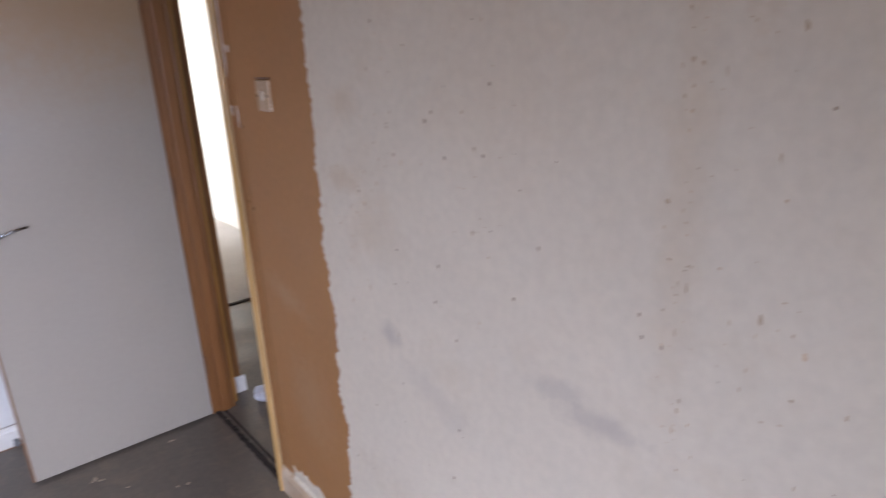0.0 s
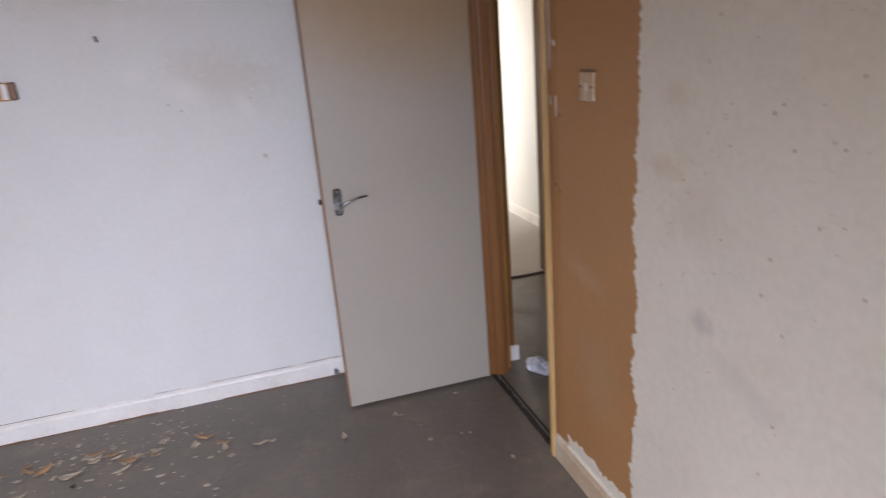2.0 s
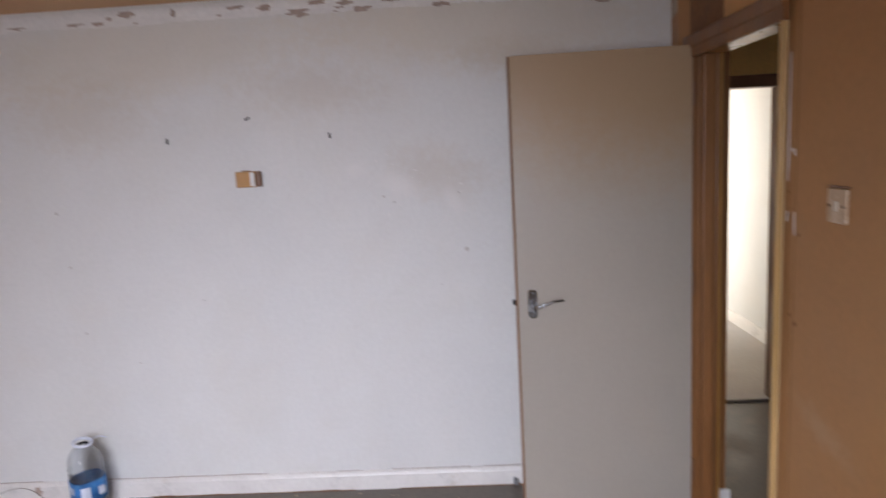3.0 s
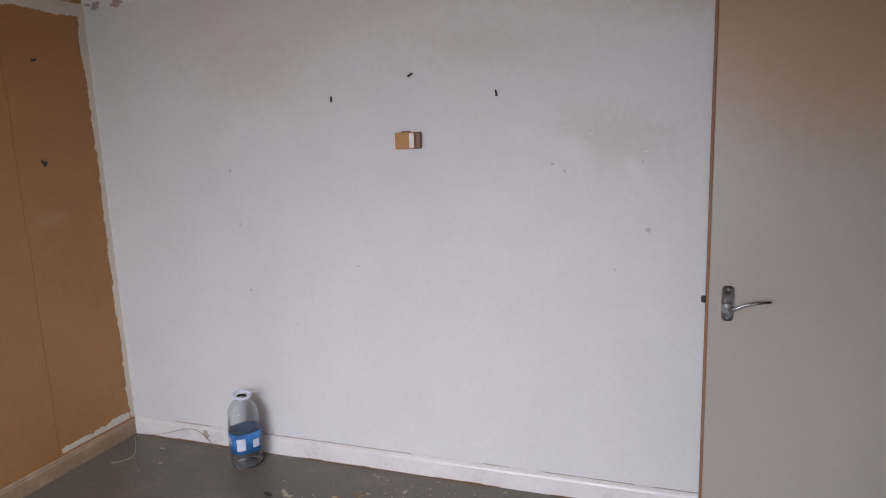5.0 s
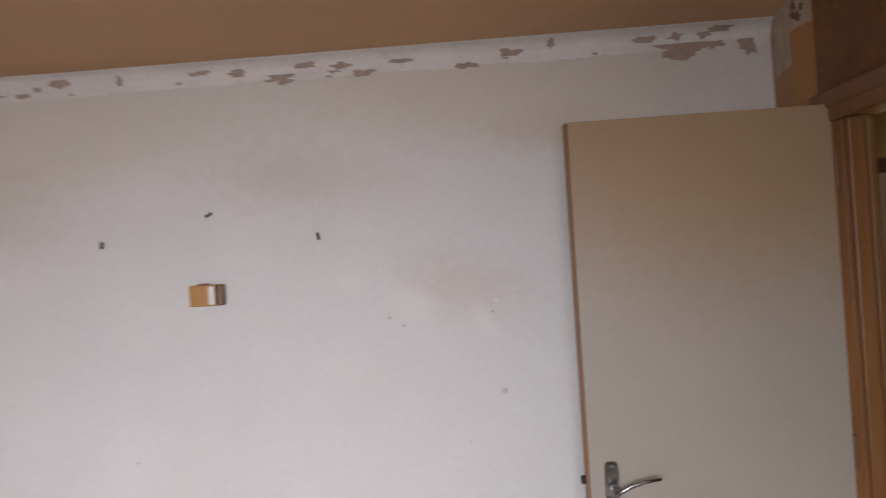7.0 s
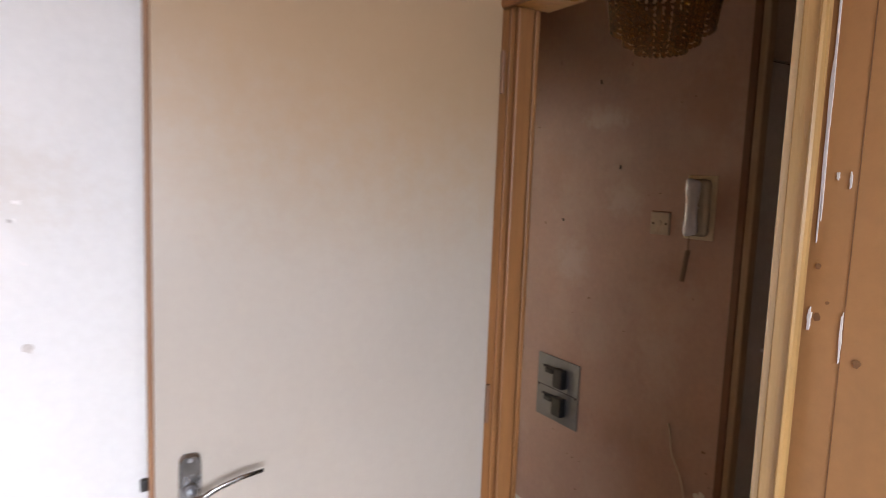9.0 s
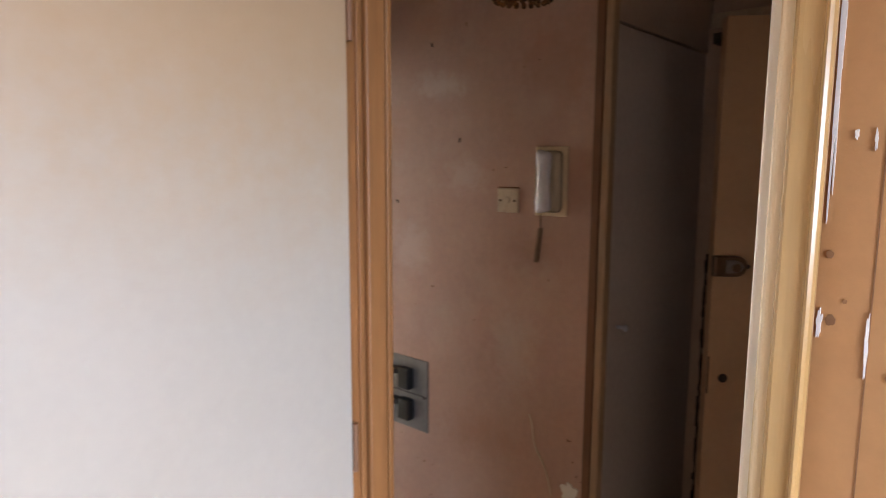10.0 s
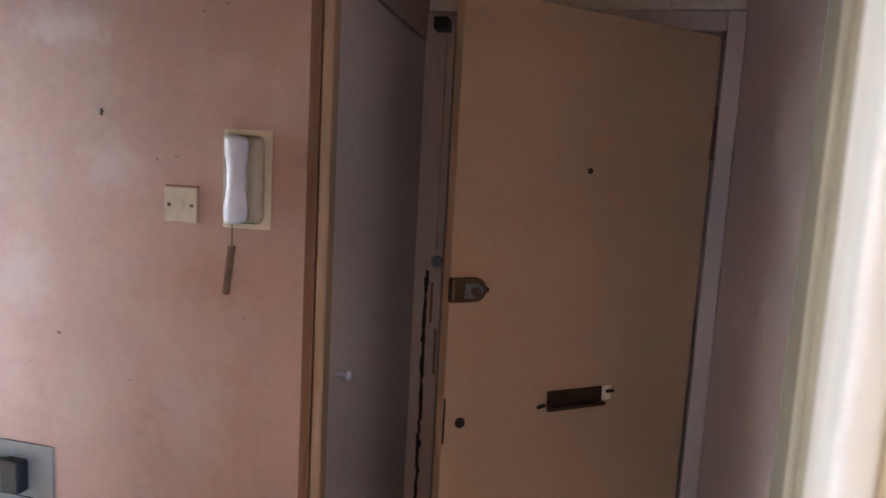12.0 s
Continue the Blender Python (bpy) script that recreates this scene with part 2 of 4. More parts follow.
# ---- mesh helpers ----
def box(bm, lo, hi, bevel=0.0, seg=2):
    c = [(a + b) / 2 for a, b in zip(lo, hi)]
    s = [abs(b - a) for a, b in zip(lo, hi)]
    r = bmesh.ops.create_cube(bm, size=1.0, matrix=Matrix.Translation(c) @ Matrix.Diagonal((*s, 1)))
    if bevel:
        es = list({e for v in r["verts"] for e in v.link_edges})
        bmesh.ops.bevel(bm, geom=es, offset=bevel, segments=seg, affect="EDGES", profile=0.5)
    return bm


def cyl(bm, p, q, r, r2=None, n=20):
    p, q = Vector(p), Vector(q)
    m = Matrix.Translation((p + q) / 2) @ (q - p).to_track_quat("Z", "Y").to_matrix().to_4x4()
    bmesh.ops.create_cone(bm, cap_ends=True, segments=n, radius1=r, radius2=r if r2 is None else r2, depth=(q - p).length, matrix=m)
    return bm


def ball(bm, p, r, squash=(1, 1, 1), u=12, v=8):
    bmesh.ops.create_uvsphere(bm, u_segments=u, v_segments=v, radius=r, matrix=Matrix.Translation(p) @ Matrix.Diagonal((*squash, 1)))
    return bm


def boxes(*items):
    bm = bmesh.new()
    for lo, hi, *b in items:
        box(bm, lo, hi, *b)
    return bm


def mesh_of(name, bm, material, smooth=False):
    me = bpy.data.meshes.new(name)
    bmesh.ops.recalc_face_normals(bm, faces=bm.faces)
    bm.to_mesh(me)
    bm.free()
    me.materials.append(material)
    if smooth:
        me.polygons.foreach_set("use_smooth", [True] * len(me.polygons))
    return me


def part(name, bm, material, parent, label="", smooth=False):
    ob = new(name, mesh_of(name, bm, material, smooth))
    ob.parent = parent
    if label:
        ob["label"] = label
    return ob


def solid(name, bm, material, label, category, kind="structure", smooth=False, group=""):
    return tagged(new(name, mesh_of(name, bm, material, smooth)), label, category, group, kind)


def thing(name, at, label, category, group="", kind="", turn=0.0):
    ob = new(name)
    ob.matrix_world = pose(*at, 0, 0, turn)
    ob.empty_display_size = 0.05
    return tagged(ob, label, category, group, kind)


def sweep(bm, profile, path):
    """A closed profile of (a, b) carried along a straight path: fn(a, b, s) gives the point."""
    start, end = [[bm.verts.new(path(a, b, s)) for a, b in profile] for s in (0, 1)]
    n = len(profile)
    for i in range(n):
        bm.faces.new((start[i], start[(i + 1) % n], end[(i + 1) % n], end[i]))
    bm.faces.new(start), bm.faces.new(end)
    return bm


def ragged(bm, lo, hi, rough, step, place, thick=0.003, edges="tblr", seed=1.0):
    """A torn sheet between the corners lo and hi of a wall plane; the edges named are torn. place(u, v, d) gives the point d off the wall."""
    def shift(k, s):
        p = Vector((s * 5.0, k * 7.3, seed))
        q = Vector((s * 28.0, k * 3.1, seed + 9))
        r = Vector((s * 90.0, k * 2.1, seed + 5))
        return rough * (noise.noise(p) + 0.6 * noise.noise(q) + 0.7 * noise.noise(r))
    (u0, v0), (u1, v1) = lo, hi
    side, flat = set(edges) & set("lr"), set(edges) & set("tb")
    nu = max(1, int(abs(u1 - u0) / step)) if flat else 2
    nv = max(1, int(abs(v1 - v0) / step)) if side else 2
    rows = []
    for q in range(nv + 1):
        v = v0 + (v1 - v0) * q / nv
        a = u0 + (shift(4, v) if "l" in edges else 0)
        c = u1 + (shift(2, v) if "r" in edges else 0)
        row = []
        for k in range(nu + 1):
            u = u0 + (u1 - u0) * k / nu
            lo_v = v0 + (shift(1, u) if "b" in edges else 0)
            hi_v = v1 + (shift(3, u) if "t" in edges else 0)
            row.append(bm.verts.new(place(a + (c - a) * k / nu, lo_v + (hi_v - lo_v) * q / nv, thick)))
        rows.append(row)
    for r0, r1 in zip(rows, rows[1:]):
        for k in range(nu):
            bm.faces.new((r0[k], r0[k + 1], r1[k + 1], r1[k]))
    rim = rows[0] + [r[-1] for r in rows[1:]] + list(reversed(rows[-1][:-1])) + [r[0] for r in reversed(rows[1:-1])]
    out = (Vector(place(u0, v0, thick)) - Vector(place(u0, v0, 0.0003)))
    back = [bm.verts.new(p.co - out) for p in rim]
    for k in range(len(rim)):
        n = (k + 1) % len(rim)
        bm.faces.new((rim[k], back[k], back[n], rim[n]))
    return bm


def blob(bm, u, v, ru, rv, place, thick, seed, n=18, rough=0.45):
    pts = []
    for i in range(n):
        a = 2 * math.pi * i / n
        k = 1 + rough * noise.noise(Vector((math.cos(a) * 1.7, math.sin(a) * 1.7, seed))) + 0.3 * noise.noise(Vector((math.cos(a) * 5, math.sin(a) * 5, seed + 4)))
        pts.append((u + ru * k * math.cos(a), v + rv * k * math.sin(a)))
    thick += 0.0009 * ((abs(seed) * 0.618) % 1.0)
    front = [bm.verts.new(place(a, b, thick)) for a, b in pts]
    back = [bm.verts.new(place(a, b, 0.0)) for a, b in pts]
    for i in range(n):
        j = (i + 1) % n
        bm.faces.new((front[i], front[j], back[j], back[i]))
    bm.faces.new(front)
    return bm


# ---- structure ----
XL, YS, H = -3.66, -4.1, 2.351        # bedroom: far side wall, window wall, ceiling
XP, YR, YC = 0.955, -1.30, -0.338    # hall: pink wall, end wall, cupboard front
YF, XF = 0.85, 1.80                  # doorway to the far room, front door wall
D0, D1, DH = -0.345, -1.072, 1.985   # the doorway in the east wall

solid("floor", boxes(((XL - 0.1, YS - 0.15, -0.12), (0.05, 0.12, 0.0)), ((0.05, -2.0, -0.12), (2.9, YF + 0.05, 0.0))), M_FLOOR, "dark grey bare floor with scuffs and glue marks", "floor")
solid("floor_far_room", boxes(((-1.4, YF + 0.05, -0.12), (1.55, 4.6, 0.0))), M_FAR_FLOOR, "pale grey bare floor of the far room", "floor")
solid("wall_north", boxes(((XL, 0, 0), (0.03, 0.12, H))), M_WHITE, "off-white painted bedroom wall with brownish stains and warm light painted in high up", "wall")
solid("wall_east", boxes(((0.03, -0.297, 0), (0.1, YF, H)), ((0, D0, 0), (0.1, -0.297, H)), ((0, YS, 0), (0.1, D1, H)), ((0, D1, DH), (0.1, D0, H))), M_ORANGE, "orange-brown bare plaster wall with the bedroom doorway", "wall")
pier = bmesh.new()
sweep(pier, [(0.03, 0.0), (0.03, -0.2965), (0.0, -0.2965), (-0.018, -0.2), (0.021, 0.0)], lambda a, b, s: (a, b, s * H))
solid("wall_pier", pier, M_ORANGE, "narrow boxed corner pier in orange plaster", "wall")
solid("wall_west", boxes(((XL - 0.1, YS, 0), (XL, 0.12, H))), M_ORANGE, "orange-brown stripped plaster bedroom wall", "wall")
W0, W1, WZ0, WZ1 = -2.95, -0.75, 0.92, 2.14
solid("wall_south", boxes(((XL, YS - 0.15, 0), (0.1, YS, WZ0)), ((XL, YS - 0.15, WZ1), (0.1, YS, H)), ((XL, YS - 0.15, WZ0), (W0, YS, WZ1)), ((W1, YS - 0.15, WZ0), (0.1, YS, WZ1))), M_ORANGE, "orange plaster window wall of the bedroom", "wall")
solid("ceiling", boxes(((XL, YS, H), (0.0, 0.0, H + 0.1)), ((0.1, YR, H), (XF, YF, H + 0.1)), ((-1.3, YF + 0.1, H), (1.38, 4.5, H + 0.1))), M_CEIL, "flat tan painted ceiling", "ceiling")
solid("wall_hall", boxes(((XP, -0.32, 0), (XP + 0.1, YF, H))), M_PINK, "patchy pink plaster hall wall", "wall")
solid("wall_hall_end", boxes(((0.1, YR - 0.1, 0), (XF + 0.1, YR, H))), M_DUSKY, "dusky pink wall beside the front door", "wall")
solid("wall_hall_far", boxes(((0.1, YF, 1.97), (XP, YF + 0.1, H)), ((0.1, YF, 0), (0.15, YF + 0.1, 1.97)), ((XP, YF, 0), (1.38, YF + 0.1, H)), ((-1.3, YF, 0), (0.1, YF + 0.1, H))), M_PLASTER_HALL, "mustard painted wall over the far room doorway", "wall")
solid("wall_far_room", boxes(((1.38, YF + 0.1, 0), (1.5, 4.6, H))), M_WHITE, "bright white wall of the far room", "wall")
solid("wall_far_room_side", boxes(((-1.3, 4.5, 0), (1.38, 4.6, H)), ((-1.4, YF, 0), (-1.3, 2.9, H)), ((-1.4, 4.4, 0), (-1.3, 4.6, H)), ((-1.4, 2.9, 0), (-1.3, 4.4, 0.9)), ((-1.4, 2.9, 2.1), (-1.3, 4.4, H))), M_WHITE, "white walls closing the far room", "wall")
solid("wall_front", boxes(((XF, YR, 2.066), (XF + 0.1, YC, H)), ((XF, YC + 0.02, 0), (XF + 0.1, YF, H))), M_DUSKY, "wall over the front door", "wall")
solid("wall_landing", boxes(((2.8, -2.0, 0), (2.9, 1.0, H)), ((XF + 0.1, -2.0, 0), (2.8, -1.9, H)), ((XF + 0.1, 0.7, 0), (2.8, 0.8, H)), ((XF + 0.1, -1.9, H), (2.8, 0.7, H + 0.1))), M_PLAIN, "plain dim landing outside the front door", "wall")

# ---- bedroom trim ----
SKIRT = [(0, 0), (0.016, 0), (0.016, 0.078), (0.012, 0.086), (0.012, 0.092), (0.004, 0.1), (0, 0.1)]


def skirting(name, p, q, out, material, label, h=1.0):
    p, q, out = Vector(p), Vector(q), Vector(out)
    bm = bmesh.new()
    sweep(bm, SKIRT, lambda a, b, s: p.lerp(q, s) + out * (a + 0.001) + Vector((0, 0, b * h)))
    return solid(name, bm, material, label, "skirting board")


skirting("baseboard_north", (XL + 0.018, 0, 0), (0.02, 0, 0), (0, -1, 0), M_SKIRT, "white gloss skirting board with chips and grime", 0.96)
skirting("baseboard_west", (XL, YS, 0), (XL, -0.001, 0), (1, 0, 0), mat("grubby_tan_wood", (0.36, 0.255, 0.165), 0.45, var=0.14, scale=6, fine=0.06, stain=(0.48, 0.38, 0.28), stain_scale=6, stain_cut=(0.5, 0.65), stain_amt=0.6, bump=0.2, bump_scale=40), "worn cream skirting board with flaking paint", 0.86)
skirting("baseboard_east", (0, YS, 0), (0, -1.084, 0), (-1, 0, 0), M_TAN_SKIRT, "worn cream skirting board under torn paper", 1.05)
skirting("baseboard_far_room", (1.38, YF + 0.1, 0), (1.38, 4.5, 0), (-1, 0, 0), M_SKIRT, "scuffed pale skirting board in the far room")
skirting("baseboard_hall", (XP, -0.32, 0), (XP, YF, 0), (-1, 0, 0), M_SKIRT, "chipped white skirting board in the hall")

gap = bmesh.new()
gap_rng = random.Random(17)
x = XL + 0.02
while x < -0.06:
    w = gap_rng.uniform(0.03, 0.16)
    if gap_rng.random() < 0.8:
        box(gap, (x, -0.0205, 0.0), (x + w, -0.0172, gap_rng.uniform(0.002, 0.006)))
    # brown slivers along the top edge paint its shadow line
    if gap_rng.random() < 0.5:
        box(gap, (x, -0.0030, 0.0963), (x + w * 1.5, -0.0002, 0.0963 + gap_rng.uniform(0.0004, 0.0011)))
    x += w
solid("baseboard_grime_shade", gap, M_JOINT, "dark dirt at the foot of the white skirting and painted shadow line on top", "dirt", "stuff")
bm = bmesh.new()
blob(bm, -3.16, 0.05, 0.016, 0.024, lambda u, v, d: (u, -0.0171 - d, v), 0.0012, 4.4, 20, 0.9)
solid("trim_skirting_chip", bm, M_PEEL, "bare reddish chip in the skirting paint", "paint chip")

COVE = [(0, 0), (0, -0.055)] + [(0.055 - 0.055 * math.cos(a) + 0.004, -0.055 + 0.051 * math.sin(a)) for a in [math.pi / 2 * i / 6 for i in range(7)]] + [(0.066, 0)]
COVE = [(a * 0.84, b * 0.84) for a, b in COVE]


def cornice(name, p, q, out, material, label):
    p, q, out = Vector(p), Vector(q), Vector(out)
    bm = bmesh.new()
    sweep(bm, COVE, lambda a, b, s: p.lerp(q, s) + out * (a + 0.001) + Vector((0, 0, H - 0.001 + b)))
    return solid(name, bm, material, label, "cornice")


cove_n = cornice("cornice_north", (XL, 0, 0), (0.02, 0, 0), (0, -1, 0), M_COVE, "white plaster cornice with peeling paint patches")
cornice("cornice_west", (XL, YS, 0), (XL, -0.07, 0), (1, 0, 0), M_COVE, "white plaster cornice along the stripped wall")
cornice("cornice_east", (0, YS, 0), (0, -0.63, 0), (-1, 0, 0), M_COVE, "white plaster cornice above the torn paper")

# white paint band left under the cornice, with bare patches in it
band = bmesh.new()
ragged(band, (XL + 0.002, H - 0.07), (0.018, H - 0.042), 0.012, 0.008, lambda u, v, d: (u, -d, v), 0.0015, "b", 3.0)
part("paint_band", band, M_COVE, cove_n, "brighter white paint edge")
rng = random.Random(5)
for i in range(24):
    bm = bmesh.new()
    u = rng.uniform(XL + 0.02, -0.1)
    big = rng.random() ** 3
    blob(bm, u, H - 0.050 + rng.uniform(-0.018, 0.010), 0.008 + 0.040 * big, 0.004 + 0.013 * big, lambda a, b, d: (a, -0.0016 - d, min(b, H - 0.049)), 0.001, i * 3.7, 22, 0.9)
    part("peeled_patch", bm, M_PEEL, cove_n)
for u, ru, rv in ((-0.28, 0.075, 0.028), (-0.05, 0.03, 0.03), (-1.62, 0.05, 0.018), (-3.58, 0.03, 0.03)):
    bm = bmesh.new()
    blob(bm, u, H - 0.066, ru, rv, lambda a, b, d: (a, -0.0017 - d, min(b, H - 0.049)), 0.0012, u * 9, 28, 0.9)
    part("peeled_patch", bm, M_PEEL, cove_n)
for i in range(18):
    u = rng.uniform(XL + 0.1, -0.15)
    bm = bmesh.new()
    w, z0 = rng.uniform(0.008, 0.04), rng.uniform(0.1, 0.6)

    def on_cove(a, b, d, z0=z0):
        k = math.pi / 2 * min(1.0, max(0.0, z0 + b))
        return (a, -0.84 * (0.0595 - 0.055 * math.cos(k) + d * math.cos(k)), H - 0.001 + 0.84 * (-0.055 + 0.051 * math.sin(k) - d * math.sin(k)))
    blob(bm, u, 0.0, w, rng.uniform(0.1, 0.3), on_cove, 0.002, i * 5.1 + 1, 20, 0.8)
    part("peeled_patch", bm, M_PEEL, cove_n)

# white paint left on the pier
bm = bmesh.new()
ragged(bm, (-0.198, H - 0.20), (-0.03, H - 0.002), 0.012, 0.008, lambda u, v, d: (0.021 + 0.195 * u - d, u, v), 0.0015, "b", 8.0)
ragged(bm, (0.0, H - 0.10), (0.094, H - 0.002), 0.010, 0.008, lambda u, v, d: (-0.018 + 0.19 * u - 0.3 * d, -0.2 - u - d, v), 0.002, "br", 9.0)
solid("trim_pier_paint", bm, mat("grimy_white_paint", (0.50, 0.43, 0.34), 0.7, var=0.2, scale=12, fine=0.1, stain=(0.30, 0.19, 0.10), stain_scale=14, stain_cut=(0.5, 0.7), stain_amt=0.7, bump=0.25), "white paint left on the corner pier", "paint")

# torn lining paper over the east wall
paper = bmesh.new()
ragged(paper, (1.605, 0.10), (-YS, H - 0.055), 0.022, 0.006, lambda u, v, d: (-d, -u, v), 0.0025, "l", 2.0)
solid("trim_wallpaper", paper, M_PAPER, "torn off-white lining paper with stains and ragged edge", "wallpaper")
bm = bmesh.new()
ragged(bm, (1.16, 0.085), (1.62, 0.15), 0.03, 0.006, lambda u, v, d: (-d * (1 if v > 0.106 else 6), -u, max(v, 0.106)), 0.0022, "lt", 6.0)
solid("trim_paper_remnant", bm, M_PAPER, "torn strip of paper left above the skirting", "wallpaper")
# remnants on the west wall
for lo, hi, ed, sd in (((0.0, 0.096), (0.035, H - 0.05), "r", 11.0), ((0.035, 0.09), (0.46, 0.125), "tr", 12.0), ((0.0, H - 0.12), (1.6, H - 0.055), "b", 13.0)):
    bm = bmesh.new()
    ragged(bm, lo, hi, 0.016, 0.006, lambda u, v, d: (XL + d, -u, max(v, 0.097)), 0.002 + sd * 0.0001, ed, sd)
    solid("trim_paper_remnant", bm, M_PAPER, "torn strip of white paper left at the wall edge", "wallpaper")
# panel joints in the stripped wall
for y in (-0.47, -1.67, -2.87):
    solid("trim_joint", boxes(*[((XL, y - 0.0014 + 0.003 * math.sin(2.1 * k + y), 0.1 + k * 0.219), (XL + 0.0008, y + 0.0012 + 0.003 * math.sin(2.1 * k + y), 0.1 + (k + 1) * 0.219)) for k in range(10)]), M_SEAM, "dark joint line between wall panels", "joint")
solid("trim_joint", boxes(((-0.0010, -1.1372, 0.1), (0, -1.1360, H - 0.06))), M_JOINT, "dark crack in the orange plaster beside the doorway", "joint")
bm = bmesh.new()
ragged(bm, (0.63, 2.03), (1.5, H - 0.057), 0.004, 0.01, lambda u, v, d: (-d, -u, v), 0.002, "r", 21.0)
solid("trim_plaster_patch", bm, mat("light_orange_plaster", (0.60, 0.33, 0.13), 0.55, var=0.08), "lighter orange plaster patch above the doorway", "plaster")
bm = bmesh.new()
ragged(bm, (0.2975, 2.035), (0.628, H - 0.002), 0.004, 0.01, lambda u, v, d: (-d, -u, v), 0.0015, "r", 22.0)
solid("trim_brown_patch", bm, mat("scorched_brown_plaster", (0.20, 0.095, 0.04), 0.7, var=0.25, scale=7, fine=0.15), "dark brown stained plaster beside the pier", "plaster")
bm = bmesh.new()
for i, (u, z, r) in enumerate(((0.02, H - 0.03, 0.012), (0.05, H - 0.045, 0.008), (0.03, H - 0.07, 0.013), (0.012, H - 0.055, 0.009))):
    blob(bm, u, z, r, r * 1.2, lambda a, c, d: (-0.018 + 0.19 * a - 0.3 * (d + 0.003), -0.2 - a - d - 0.003, c), 0.001, i * 2.2, 16, 0.9)
solid("trim_pier_holes", bm, M_BROWN, "dark broken holes in the pier plaster", "holes")
# filler and bare paint chips beside the doorway
for i, (y, z, ru, rv) in enumerate(((-1.0935, 1.68, 0.0026, 0.13), (-1.0935, 1.405, 0.002, 0.012), (-1.1350, 1.381, 0.0016, 0.028), (-1.112, 1.592, 0.0015, 0.005), (-1.128, 1.585, 0.001, 0.010))):
    bm = bmesh.new()
    blob(bm, -y, z, ru, rv, lambda u, v, d: (-d, -u, v), 0.002, i * 2.3, 40, 0.8)
    solid("trim_paint_chip", bm, M_COVE, "white chip where orange paint has flaked off", "paint chip")
for i, (y, z, r) in enumerate(((-1.1030, 1.4076, 0.005), (-1.0980, 1.474, 0.0035), (-1.157, 1.3586, 0.005), (-1.114, 1.428, 0.002), (-1.119, 1.12, 0.005), (-1.15, 1.10, 0.005))):
    bm = bmesh.new()
    blob(bm, -y, z, r, r * 1.05, lambda u, v, d: (-d, -u, v), 0.0012, i * 2.9, 18, 0.2)
    solid("trim_filled_hole", bm, M_JOINT, "brown filled screw hole in the plaster", "filled hole")

# smears and specks on the paper
M_SMEAR = mat("grey_smear", (0.50, 0.47, 0.44), 0.7, var=0.25, scale=18, fine=0.2)
M_SPECK = mat("brown_speck", (0.384, 0.282, 0.196), 0.8, var=0.3, scale=40)
M_RUST = mat("ochre_stain", (0.55, 0.43, 0.30), 0.8, var=0.2, scale=20, fine=0.15)


def wall_d(u, v, d):
    return (-0.0026 - d, -u, v)


specks = bmesh.new()
for y, z in ((2.065, 1.427), (2.083, 1.131), (2.067, 1.046), (2.131, 0.978), (2.127, 0.759), (2.566, 1.135), (2.10, 0.62), (2.12, 1.36), (2.36, 1.23), (2.56, 1.17), (2.60, 1.13), (1.95, 1.35), (1.80, 1.25), (2.30, 1.12), (2.25, 1.5), (1.9, 1.62)):
    blob(specks, y, z, 0.0020, 0.0036, wall_d, 0.001, y * 7, 12, 0.5)
for k in range(90):
    r = 0.0008 + 0.0018 * rng.random() ** 3
    blob(specks, rng.uniform(1.66, 3.6), rng.uniform(0.25, 2.1), r, r * rng.uniform(0.8, 1.8), wall_d, 0.0006, k * 1.3, 9, 0.5)
solid("wall_specks", specks, M_SPECK, "small brown specks and nail holes over the paper", "specks", "stuff")
rust = bmesh.new()
for y, z0, z1, n in ((2.62, 0.95, 1.95, 70), (1.72, 1.1, 1.35, 26), (1.75, 0.8, 1.2, 22), (1.9, 1.3, 1.8, 20), (2.72, 0.5, 1.9, 60), (2.2, 1.0, 1.7, 28), (1.8, 1.2, 1.3, 20)):
    for k in range(n):
        blob(rust, y + rng.gauss(0, 0.016 if n == 70 else 0.06), rng.uniform(z0, z1), 0.0008 + 0.0022 * rng.random() ** 3, 0.001 + 0.006 * rng.random() ** 3, wall_d, 0.0004, k * 1.7 + y, 10, 0.8)
solid("wall_stains", rust, M_RUST, "ochre drip stains running down the paper", "stain", "stuff")
shine = bmesh.new()
for k in range(22):
    blob(shine, rng.gauss(-1.18, 0.22), rng.gauss(1.52, 0.10), 0.002 + 0.010 * rng.random() ** 3, 0.002 + 0.008 * rng.random() ** 3, lambda u, v, d: (u, -d, v), 0.0005, k * 2.1, 14, 0.9)
solid("wall_paint_smears", shine, mat("glossy_white_smear", (0.76, 0.74, 0.72), 0.3, var=0.04), "glossy white paint dabs on the wall", "paint", "stuff")
dots = bmesh.new()
for u, z, r in ((-0.926, 1.182, 0.010), (-2.83, 1.19, 0.006), (-2.86, 1.45, 0.006), (-2.80, 0.86, 0.006), (-2.2, 1.0, 0.004), (-1.3, 1.45, 0.006), (-1.25, 1.42, 0.004), (-1.05, 1.02, 0.003), (-0.95, 1.45, 0.004), (-2.55, 0.7, 0.004)):
    blob(dots, u, z, r, r, lambda a, b, d: (a, -d, b), 0.0008, u * 5, 12, 0.6)
solid("wall_dots", dots, M_SMEAR, "faint grey dabs and plugged holes on the wall", "marks", "stuff")


# ---- bedroom doorway ----
def upright(name, lo, hi, material, label, bevel=0.003):
    return solid(name, boxes((lo, hi, bevel)), material, label, "door frame")


def moulding(bm, profile, along, z0, z1):
    return sweep(bm, profile, lambda a, b, s: (*along(a, b), z0 + (z1 - z0) * s))


